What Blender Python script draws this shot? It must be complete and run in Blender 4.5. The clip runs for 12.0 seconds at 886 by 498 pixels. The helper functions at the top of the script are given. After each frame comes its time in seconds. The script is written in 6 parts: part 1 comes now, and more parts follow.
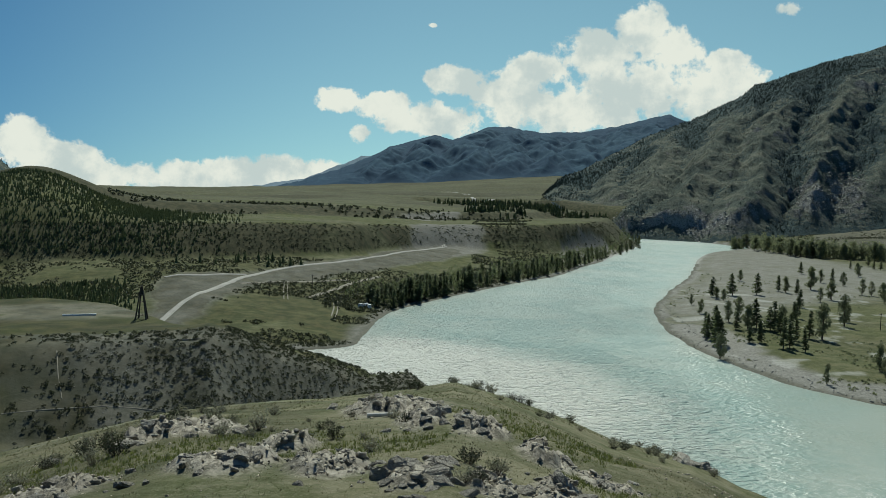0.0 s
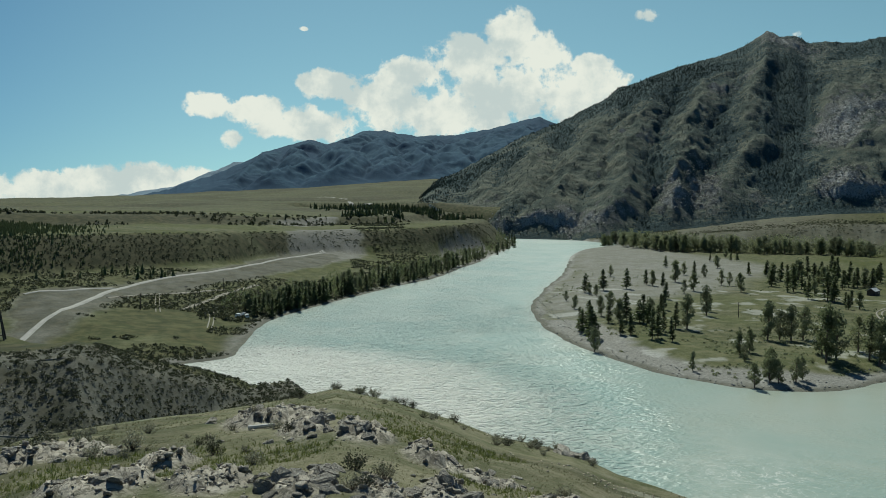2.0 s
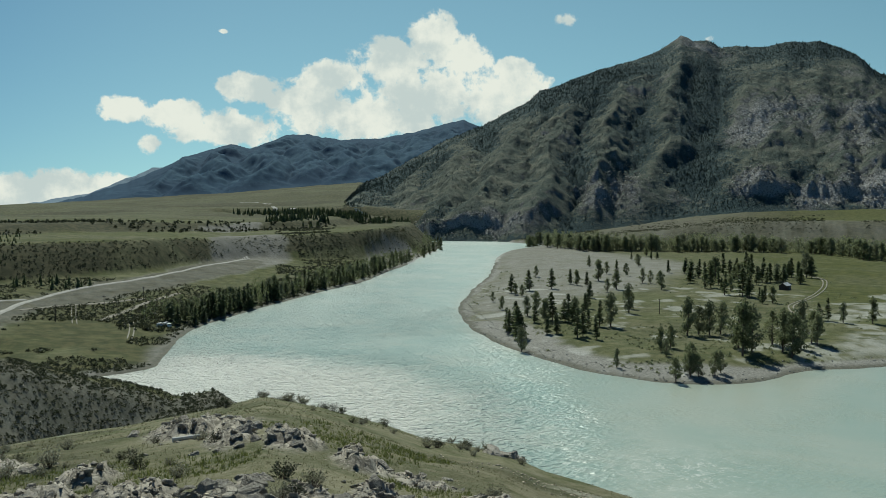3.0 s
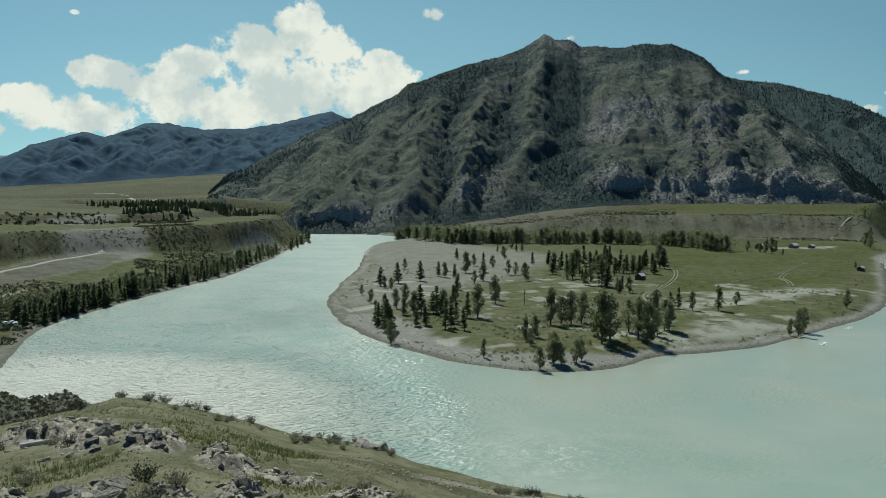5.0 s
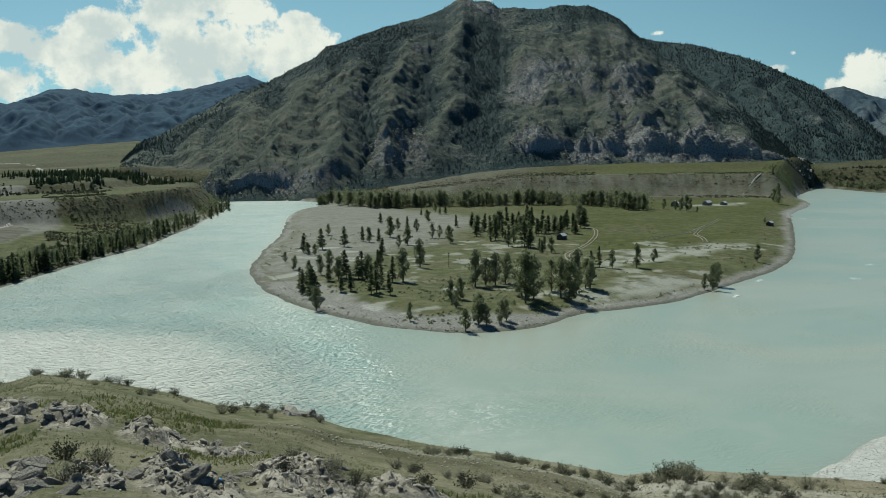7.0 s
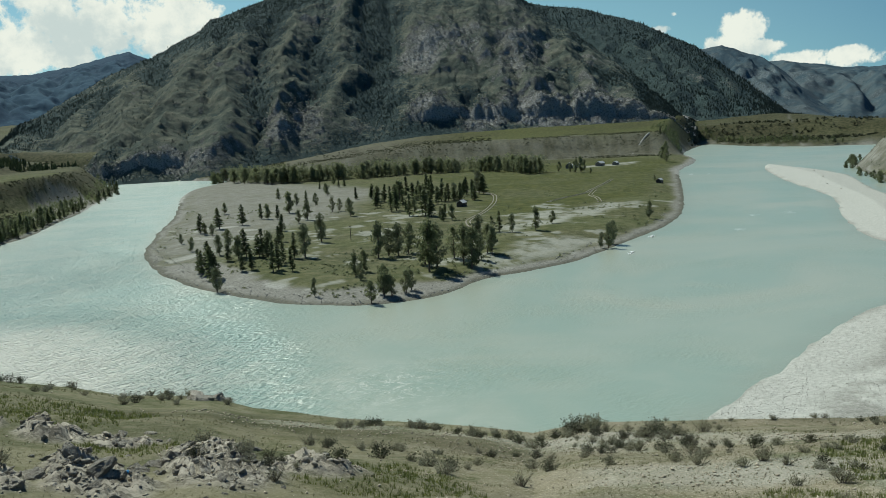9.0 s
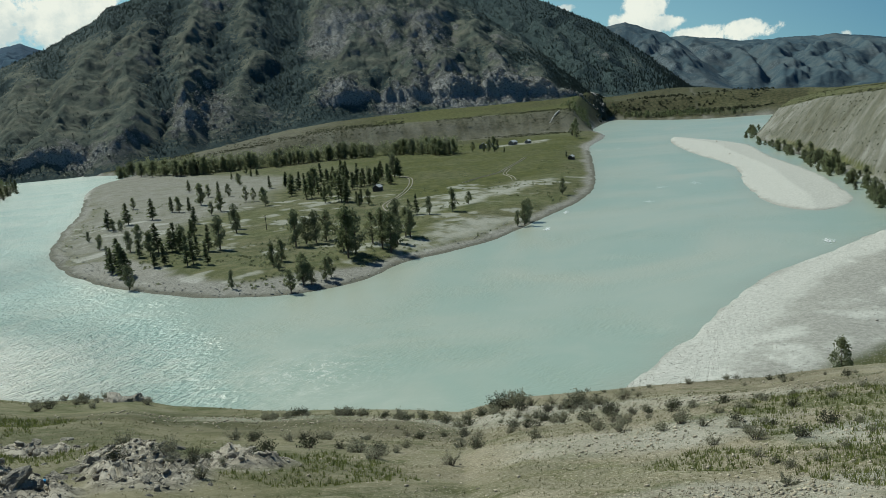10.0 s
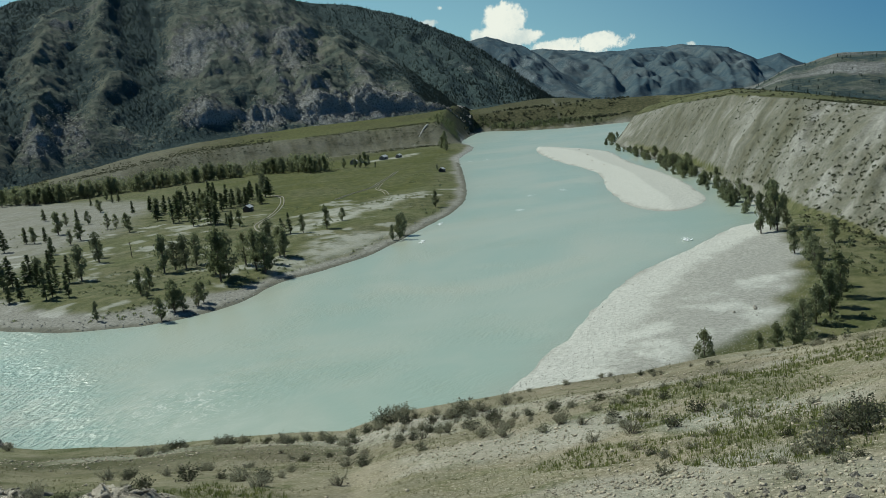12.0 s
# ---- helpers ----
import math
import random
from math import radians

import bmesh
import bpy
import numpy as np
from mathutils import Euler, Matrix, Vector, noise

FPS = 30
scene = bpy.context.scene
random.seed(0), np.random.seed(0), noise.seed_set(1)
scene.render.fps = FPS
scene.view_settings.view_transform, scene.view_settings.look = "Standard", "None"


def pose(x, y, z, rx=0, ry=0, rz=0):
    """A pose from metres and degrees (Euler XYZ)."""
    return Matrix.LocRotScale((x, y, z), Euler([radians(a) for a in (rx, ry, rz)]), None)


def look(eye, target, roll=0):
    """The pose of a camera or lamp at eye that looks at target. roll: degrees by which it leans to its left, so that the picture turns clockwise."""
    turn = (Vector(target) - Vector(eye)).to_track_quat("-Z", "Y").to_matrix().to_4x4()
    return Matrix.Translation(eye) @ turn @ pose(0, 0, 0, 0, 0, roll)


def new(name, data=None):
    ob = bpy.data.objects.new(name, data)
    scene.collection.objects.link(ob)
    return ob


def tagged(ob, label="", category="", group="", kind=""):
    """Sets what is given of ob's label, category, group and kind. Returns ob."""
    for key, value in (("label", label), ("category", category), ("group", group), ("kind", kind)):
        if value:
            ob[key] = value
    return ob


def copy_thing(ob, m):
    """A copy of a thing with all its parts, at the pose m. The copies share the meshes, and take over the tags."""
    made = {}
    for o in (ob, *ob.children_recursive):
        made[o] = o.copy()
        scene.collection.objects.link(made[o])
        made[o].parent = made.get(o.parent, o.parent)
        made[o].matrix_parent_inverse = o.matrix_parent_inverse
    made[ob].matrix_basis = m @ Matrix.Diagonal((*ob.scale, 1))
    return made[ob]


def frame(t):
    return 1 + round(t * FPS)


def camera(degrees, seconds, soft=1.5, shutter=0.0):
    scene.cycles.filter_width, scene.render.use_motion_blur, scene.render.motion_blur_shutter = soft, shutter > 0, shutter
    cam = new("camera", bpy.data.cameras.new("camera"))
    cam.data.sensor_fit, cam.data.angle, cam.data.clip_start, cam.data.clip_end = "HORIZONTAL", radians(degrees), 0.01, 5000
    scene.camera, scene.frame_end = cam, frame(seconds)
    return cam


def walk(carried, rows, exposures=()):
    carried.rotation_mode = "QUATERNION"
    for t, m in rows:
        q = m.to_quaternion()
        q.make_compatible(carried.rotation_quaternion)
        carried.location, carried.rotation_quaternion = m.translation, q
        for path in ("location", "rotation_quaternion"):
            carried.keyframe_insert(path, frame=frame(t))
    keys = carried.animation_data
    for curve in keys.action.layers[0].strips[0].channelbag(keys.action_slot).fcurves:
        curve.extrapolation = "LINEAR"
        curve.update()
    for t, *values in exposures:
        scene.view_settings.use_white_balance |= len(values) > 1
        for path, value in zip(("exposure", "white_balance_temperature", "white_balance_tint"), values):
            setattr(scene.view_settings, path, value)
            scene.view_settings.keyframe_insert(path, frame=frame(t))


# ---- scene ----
EXPOSURES = [(0.0, -0.1, 6260, -2.0), (4.0, -0.06, 6260, -2.0), (8.0, 0.0, 6260, -2.0), (12.0, 0.02, 6260, -2.0)]
cam = camera(56, 12.0, 0.6)
EYE = (0, 0, 48)
walk(cam, [(t, pose(*EYE, rx, ry, rz)) for t, rx, ry, rz in [
    (0, 86.4, -1.92, 0.12),
    (0.5, 86.57, -1.35, -1.77),
    (1, 86.71, -1.04, -3.71),
    (1.5, 86.76, -1.08, -5.92),
    (2, 86.84, -0.57, -8.29),
    (2.5, 86.95, 0.2, -10.74),
    (3, 87.07, 0.21, -13.38),
    (3.5, 87.28, -0.16, -15.93),
    (5.5, 86.06, 0.08, -23.95),
    (6, 85.33, 0.2, -25.16),
    (6.5, 84.67, 0.52, -26.34),
    (7, 84.05, 0.89, -27.69),
    (9, 81.77, 3.23, -34.76),
    (9.5, 80.87, 3.47, -37.8),
    (10, 80.2, 5.1, -40.73),
    (10.5, 79.84, 6.43, -43.96),
    (11, 79.97, 6.93, -46.38),
    (11.5, 80.22, 6.88, -48.02),
    (12, 80.3, 6.65, -49.67),
]], EXPOSURES)
SUN_STRENGTH = 4.4

# ---------------------------------------------------------------- light
SUN_AZ, SUN_EL = -1.0, 50.0
world = bpy.data.worlds.new("sky")
scene.world = world
world.use_nodes = True
wt = world.node_tree
wt.nodes.clear()


def node(tree, kind, x=0, **inputs):
    n = tree.nodes.new(kind)
    for key, value in inputs.items():
        n.inputs[key.replace("_", " ")].default_value = value
    return n


def math_node(tree, op, a, b=None, c=None, clamp=False):
    n = tree.nodes.new("ShaderNodeMath")
    n.operation, n.use_clamp = op, clamp
    for i, v in enumerate((a, b, c)):
        if v is None:
            continue
        if isinstance(v, (int, float)):
            n.inputs[i].default_value = v
        else:
            tree.links.new(v, n.inputs[i])
    return n.outputs[0]


def noise_node(tree, vector, scale, detail=6.0, rough=0.55, distort=0.0, dims="3D"):
    n = tree.nodes.new("ShaderNodeTexNoise")
    n.noise_dimensions = dims
    n.inputs["Scale"].default_value = scale
    n.inputs["Detail"].default_value = detail
    n.inputs["Roughness"].default_value = rough
    n.inputs["Distortion"].default_value = distort
    if vector is not None:
        tree.links.new(vector, n.inputs["Vector"])
    return n.outputs["Fac"]


def ramp(tree, fac, lo, hi):
    n = tree.nodes.new("ShaderNodeMapRange")
    n.interpolation_type = "SMOOTHSTEP"
    n.inputs["From Min"].default_value, n.inputs["From Max"].default_value = lo, hi
    tree.links.new(fac, n.inputs["Value"])
    return n.outputs["Result"]


def mix(tree, fac, a, b):
    n = tree.nodes.new("ShaderNodeMix")
    n.data_type = "RGBA"
    for slot, v in ((0, fac), (6, a), (7, b)):
        if isinstance(v, (int, float)):
            n.inputs[slot].default_value = v
        elif isinstance(v, tuple):
            n.inputs[slot].default_value = (*v, 1.0)
        else:
            tree.links.new(v, n.inputs[slot])
    return n.outputs[2]


def sky_with_clouds():
    """Clear mountain sky, deepened away from bearing 22 in place of lens falloff, with fair-weather cumulus banks, each
    a cluster of ellipses (bearing, elevation, half width, half height).
    """
    coord = wt.nodes.new("ShaderNodeTexCoord").outputs["Generated"]
    lift = wt.nodes.new("ShaderNodeVectorMath")
    lift.operation = "MULTIPLY_ADD"
    wt.links.new(coord, lift.inputs[0])
    lift.inputs[1].default_value, lift.inputs[2].default_value = (1, 1, 0.9), (0, 0, 0.09)
    unit = wt.nodes.new("ShaderNodeVectorMath")
    unit.operation = "NORMALIZE"
    wt.links.new(lift.outputs[0], unit.inputs[0])
    sky = wt.nodes.new("ShaderNodeTexSky")
    sky.sky_type, sky.sun_disc = "NISHITA", False
    sky.sun_elevation, sky.sun_rotation = radians(SUN_EL), radians(SUN_AZ)
    wt.links.new(unit.outputs[0], sky.inputs["Vector"])
    sky.altitude, sky.air_density, sky.dust_density, sky.ozone_density = 900, 1.0, 0.25, 2.0
    sep = wt.nodes.new("ShaderNodeSeparateXYZ")
    wt.links.new(coord, sep.inputs[0])
    az = math_node(wt, "MULTIPLY", math_node(wt, "ARCTAN2", sep.outputs[0], sep.outputs[1]), 57.2958)
    el = math_node(wt, "MULTIPLY", math_node(wt, "ARCSINE", sep.outputs[2]), 57.2958)
    clouds = CLOUDS
    best = None
    for a, e, w, h in clouds:
        u = math_node(wt, "MULTIPLY", math_node(wt, "SUBTRACT", az, a), 1 / w)
        v = math_node(wt, "MULTIPLY", math_node(wt, "SUBTRACT", el, e), 1 / h)
        d = math_node(wt, "SUBTRACT", 0.4 if w < 1.05 else 1.15, math_node(wt, "ADD", math_node(wt, "MULTIPLY", u, u), math_node(wt, "MULTIPLY", v, v)))
        best = d if best is None else math_node(wt, "SMOOTH_MAX", best, d, 0.5)
    puffs = noise_node(wt, coord, 38.0, 10.0, 0.62, 0.2)
    wisps = noise_node(wt, coord, 14.0, 5.0, 0.6)
    body = math_node(wt, "ADD", best, math_node(wt, "MULTIPLY", math_node(wt, "SUBTRACT", puffs, 0.5), 2.9))
    body = math_node(wt, "ADD", body, math_node(wt, "MULTIPLY", math_node(wt, "SUBTRACT", wisps, 0.50), 1.5))
    body = math_node(wt, "ADD", body, math_node(wt, "MULTIPLY", math_node(wt, "SUBTRACT", noise_node(wt, coord, 110.0, 6.0, 0.6), 0.5), 1.1))
    cover = ramp(wt, body, -0.1, 0.5)
    shade = ramp(wt, math_node(wt, "SUBTRACT", noise_node(wt, coord, 17.0, 7.0, 0.6), math_node(wt, "MULTIPLY", body, 0.03)), 0.34, 0.56)
    white = mix(wt, shade, (8.4, 8.9, 8.8), (12.2, 11.7, 10.7))
    tint = wt.nodes.new("ShaderNodeMix")
    tint.data_type, tint.blend_type = "RGBA", "MULTIPLY"
    tint.inputs[0].default_value, tint.inputs[7].default_value = 1.0, (1.0, 1.155, 1.0, 1.0)
    wt.links.new(sky.outputs[0], tint.inputs[6])
    # lens edge darkening put into the sky's colour, by bearing
    toward = wt.nodes.new("ShaderNodeVectorMath")
    toward.operation = "DOT_PRODUCT"
    wt.links.new(coord, toward.inputs[0])
    toward.inputs[1].default_value = (math.sin(radians(22)), math.cos(radians(22)), 0)
    depth = wt.nodes.new("ShaderNodeMix")
    depth.data_type, depth.blend_type = "RGBA", "MULTIPLY"
    depth.inputs[0].default_value = 1.0
    wt.links.new(tint.outputs[2], depth.inputs[6])
    wt.links.new(mix(wt, ramp(wt, toward.outputs["Value"], 0.5, 0.98), (0.34, 0.53, 0.78), (1.2, 1.16, 1.07)), depth.inputs[7])
    mixed = mix(wt, cover, depth.outputs[2], white)
    back = node(wt, "ShaderNodeBackground", Strength=SKY_STRENGTH)
    wt.links.new(mixed, back.inputs["Color"])
    out = wt.nodes.new("ShaderNodeOutputWorld")
    wt.links.new(back.outputs[0], out.inputs["Surface"])


SKY_STRENGTH = 0.073
CLOUDS = [(-7.4, 6.3, 1.56, 0.86), (-4.3, 6.0, 2.14, 0.93), (0.2, 7.8, 1.95, 1.01), (-1.2, 5.2, 3.5, 1.17), (4.1, 7.1, 2.72, 1.4), (6.3, 8.7, 2.33, 1.09), (10.0, 9.6, 2.92, 1.63),
          (12.9, 11.4, 1.87, 1.56), (14.4, 10.1, 2.14, 1.75), (12.7, 7.8, 5.06, 2.14), (16.9, 7.3, 3.11, 1.63), (18.3, 9.2, 1.32, 0.78), (18.4, 7.8, 2.33, 1.56), (8.0, 6.1, 5.84, 1.48),
          (-5.9, 4.1, 0.93, 0.78), (21.7, 12.3, 1.04, 0.6), (-26.8, 2.5, 1.95, 1.56), (-24.6, 1.3, 2.72, 1.32), (-23.2, 1.8, 0.93, 0.7), (-22.7, 0.6, 3.11, 0.86), (-17.2, 0.6, 4.47, 1.25),
          (-12.9, 1.0, 3.7, 1.32), (-9.3, 1.3, 2.33, 0.93), (-1.2, 11.4, 0.45, 0.2), (54.2, 5.2, 1.48, 1.17), (53.8, 4.3, 1.56, 0.7), (54.4, 3.8, 2.4, 0.6), (60.2, 2.9, 2.0, 0.66),
          (57.5, 3.0, 1.9, 0.6), (66.1, 2.0, 0.5, 0.35), (50.2, 6.4, 0.4, 0.25), (49.2, 5.5, 0.95, 0.35), (31.0, 10.7, 0.7, 0.35), (41.9, 8.1, 0.6, 0.25)]
sky_with_clouds()

sun = new("sun", bpy.data.lights.new("sun", "SUN"))
sun.data.energy, sun.data.angle, sun.data.color = SUN_STRENGTH, radians(0.53), (1.0, 0.95, 0.86)
sun_way = Vector((math.sin(radians(SUN_AZ)) * math.cos(radians(SUN_EL)), math.cos(radians(SUN_AZ)) * math.cos(radians(SUN_EL)), math.sin(radians(SUN_EL))))
sun.matrix_world = look(sun_way * 200, (0, 0, 0))

# ---------------------------------------------------------------- plan of the valley, metres, camera's foot at the origin


def smooth_line(points, steps=5, closed=False):
    """A Catmull-Rom line through the points."""
    p = np.array(points, float)
    n = len(p)
    out = []
    for i in range(n if closed else n - 1):
        k = [(i - 1) % n, i, (i + 1) % n, (i + 2) % n] if closed else [max(i - 1, 0), i, i + 1, min(i + 2, n - 1)]
        a, b, c, d = p[k]
        for s in np.arange(steps) / steps:
            out.append(0.5 * (2 * b + (c - a) * s + (2 * a - 5 * b + 4 * c - d) * s**2 + (3 * b - a - 3 * c + d) * s**3))
    if not closed:
        out.append(p[-1])
    return np.array(out)


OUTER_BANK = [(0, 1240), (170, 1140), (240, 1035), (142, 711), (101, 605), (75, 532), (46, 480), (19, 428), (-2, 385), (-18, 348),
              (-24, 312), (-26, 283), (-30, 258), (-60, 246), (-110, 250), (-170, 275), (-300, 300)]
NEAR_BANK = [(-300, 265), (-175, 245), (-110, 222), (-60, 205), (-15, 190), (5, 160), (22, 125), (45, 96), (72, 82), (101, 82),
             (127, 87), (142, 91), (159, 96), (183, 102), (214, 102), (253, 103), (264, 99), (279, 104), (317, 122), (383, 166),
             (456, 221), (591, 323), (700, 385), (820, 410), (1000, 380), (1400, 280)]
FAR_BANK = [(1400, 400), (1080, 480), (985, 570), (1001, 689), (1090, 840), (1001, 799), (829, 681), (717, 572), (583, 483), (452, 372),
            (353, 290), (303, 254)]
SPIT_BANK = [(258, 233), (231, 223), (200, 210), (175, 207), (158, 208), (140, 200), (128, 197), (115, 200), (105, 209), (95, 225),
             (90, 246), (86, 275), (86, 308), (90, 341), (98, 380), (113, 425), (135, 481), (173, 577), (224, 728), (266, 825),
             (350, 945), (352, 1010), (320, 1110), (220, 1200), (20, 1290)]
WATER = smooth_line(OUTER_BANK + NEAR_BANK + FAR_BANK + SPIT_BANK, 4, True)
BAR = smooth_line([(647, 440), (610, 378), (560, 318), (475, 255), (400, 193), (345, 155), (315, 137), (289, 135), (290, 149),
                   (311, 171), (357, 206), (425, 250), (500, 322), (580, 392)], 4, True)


def signed(px, py, poly):
    """The distance to a closed line, negative inside."""
    out = np.empty(len(px))
    a, b = poly, np.roll(poly, -1, 0)
    e = b - a
    ee = (e**2).sum(1) + 1e-9
    for s in range(0, len(px), 20000):
        x, y = px[s:s + 20000, None], py[s:s + 20000, None]
        wx, wy = x - a[:, 0], y - a[:, 1]
        k = np.clip((wx * e[:, 0] + wy * e[:, 1]) / ee, 0, 1)
        dist = np.sqrt(((wx - k * e[:, 0])**2 + (wy - k * e[:, 1])**2).min(1))
        cross = ((a[:, 1] > y) != (b[:, 1] > y)) & (wx < e[:, 0] * wy / np.where(np.abs(e[:, 1]) < 1e-9, 1e-9, e[:, 1]))
        out[s:s + 20000] = np.where(cross.sum(1) % 2 == 1, -dist, dist)
    return out


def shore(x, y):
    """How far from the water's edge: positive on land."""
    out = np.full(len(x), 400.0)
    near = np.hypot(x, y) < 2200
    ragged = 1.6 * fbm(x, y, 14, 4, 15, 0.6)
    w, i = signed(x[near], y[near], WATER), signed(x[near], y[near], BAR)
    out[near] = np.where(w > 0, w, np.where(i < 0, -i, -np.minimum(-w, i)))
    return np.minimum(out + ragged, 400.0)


def lattice(x, y, seed):
    """Smooth value noise, 0 to 1."""
    xi, yi = np.floor(x).astype(np.int64), np.floor(y).astype(np.int64)
    fx, fy = x - xi, y - yi
    fx, fy = fx * fx * fx * (fx * (6 * fx - 15) + 10), fy * fy * fy * (fy * (6 * fy - 15) + 10)

    def h(i, j):
        n = (i * 374761393 + j * 668265263 + seed * 974634777) & 0xFFFFFFFF
        n = ((n ^ (n >> 13)) * 1274126177) & 0xFFFFFFFF
        n = ((n ^ (n >> 16)) * 2246822519) & 0xFFFFFFFF
        return ((n ^ (n >> 15)) & 0xFFFF) / 65535.0

    top = h(xi, yi) * (1 - fx) + h(xi + 1, yi) * fx
    low = h(xi, yi + 1) * (1 - fx) + h(xi + 1, yi + 1) * fx
    return top * (1 - fy) + low * fy


def fbm(x, y, scale, octaves=5, seed=1, gain=0.5, ridged=False):
    """Layered noise about 0, from -1 to 1 or so; scale in metres."""
    total, amp, norm = 0.0, 1.0, 0.0
    for o in range(octaves):
        k = 2.03**o / scale
        n = 2 * lattice(x * k + 13.7 * o, y * k - 7.1 * o, seed + o) - 1
        total = total + amp * ((1 - 2 * np.abs(n)) if ridged else n)
        norm, amp = norm + amp, amp * gain
    return total / norm


def knots(az, table):
    """Values between (bearing, value) knots."""
    t = np.array(table, float)
    return np.interp(az, t[:, 0], t[:, 1])


def step(v, lo, hi):
    s = np.clip((v - lo) / (hi - lo), 0, 1)
    return s * s * (3 - 2 * s)


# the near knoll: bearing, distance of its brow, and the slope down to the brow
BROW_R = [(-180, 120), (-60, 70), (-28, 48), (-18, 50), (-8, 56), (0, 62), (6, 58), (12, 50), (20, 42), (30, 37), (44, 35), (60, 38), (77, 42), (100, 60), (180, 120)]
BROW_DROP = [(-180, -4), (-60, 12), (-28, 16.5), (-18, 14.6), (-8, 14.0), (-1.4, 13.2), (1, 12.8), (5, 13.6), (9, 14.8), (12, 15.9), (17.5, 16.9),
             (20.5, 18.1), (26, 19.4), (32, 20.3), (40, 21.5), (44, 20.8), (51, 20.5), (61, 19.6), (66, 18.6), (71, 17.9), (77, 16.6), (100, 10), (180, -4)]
# the bushy hill beyond the gully, with the flat on which the timber tower stands
HILL_R = [(-180, 130), (-30, 122), (-15.6, 120), (-8.5, 135), (-3, 150), (2, 165), (180, 165)]
HILL_DROP = [(-180, 9.5), (-28, 9.4), (-21.6, 9.3), (-17.1, 9.3), (-15.6, 9.15), (-13.8, 9.5), (-11.5, 10.4), (-8.5, 11.2), (-5.4, 12.2), (-3, 13.3), (2, 17), (10, 30), (180, 30)]
# river terraces on the outer bank
TERRACE_R = [(-180, 440), (-20, 440), (-13, 462), (-6, 515), (-2, 580), (1, 635), (4, 650), (8, 715), (12, 870), (16, 1100), (180, 1100)]
TERRACE_Z = [(-180, 30), (-12, 30), (-5, 28.5), (0, 25.5), (4, 26), (8, 27.5), (180, 27.5)]
UPPER_R = [(-180, 640), (-15, 650), (-5, 720), (5, 900), (10, 1100), (180, 1300)]
MIDSTREAM = [(0, 60), (200, 45), (300, 35), (400, 60), (500, 85), (600, 125), (700, 165), (830, 215), (1000, 292), (1110, 290), (1250, 340), (1400, 430), (2000, 640), (6000, 1900)]
# the grey hillside on the near bank upriver
SLOPE_FOOT = [(-180, 9000), (55, 3000), (58, 900), (59.5, 740), (61.4, 690), (65, 520), (68.6, 375), (72, 290), (77, 225), (84, 190), (100, 180), (180, 180)]
SLOPE_TOP = [(-180, 9000), (55, 3100), (58, 1000), (59.5, 830), (61.4, 780), (65, 620), (68.6, 470), (72, 385), (77, 320), (84, 280), (100, 260), (180, 260)]
UPRIVER_DROP = [(-180, 0), (51, 0.15), (53, 0.05), (55, 0.15), (58, 0.4), (61.6, 0.95), (64.4, 1.5), (68, 1.8), (72, 2.3), (77, 3.2), (90, 3.6), (180, 3.6)]
SLOPE_DROP = [(-180, 0), (58, 3.0), (59.6, 2.7), (61.4, 2.2), (65, 1.6), (68.6, 1.4), (72, 2.0), (77, 3.1), (90, 3.5), (180, 3.5)]


def drop_z(r, degrees):
    return EYE[2] - r * np.tan(np.radians(degrees))


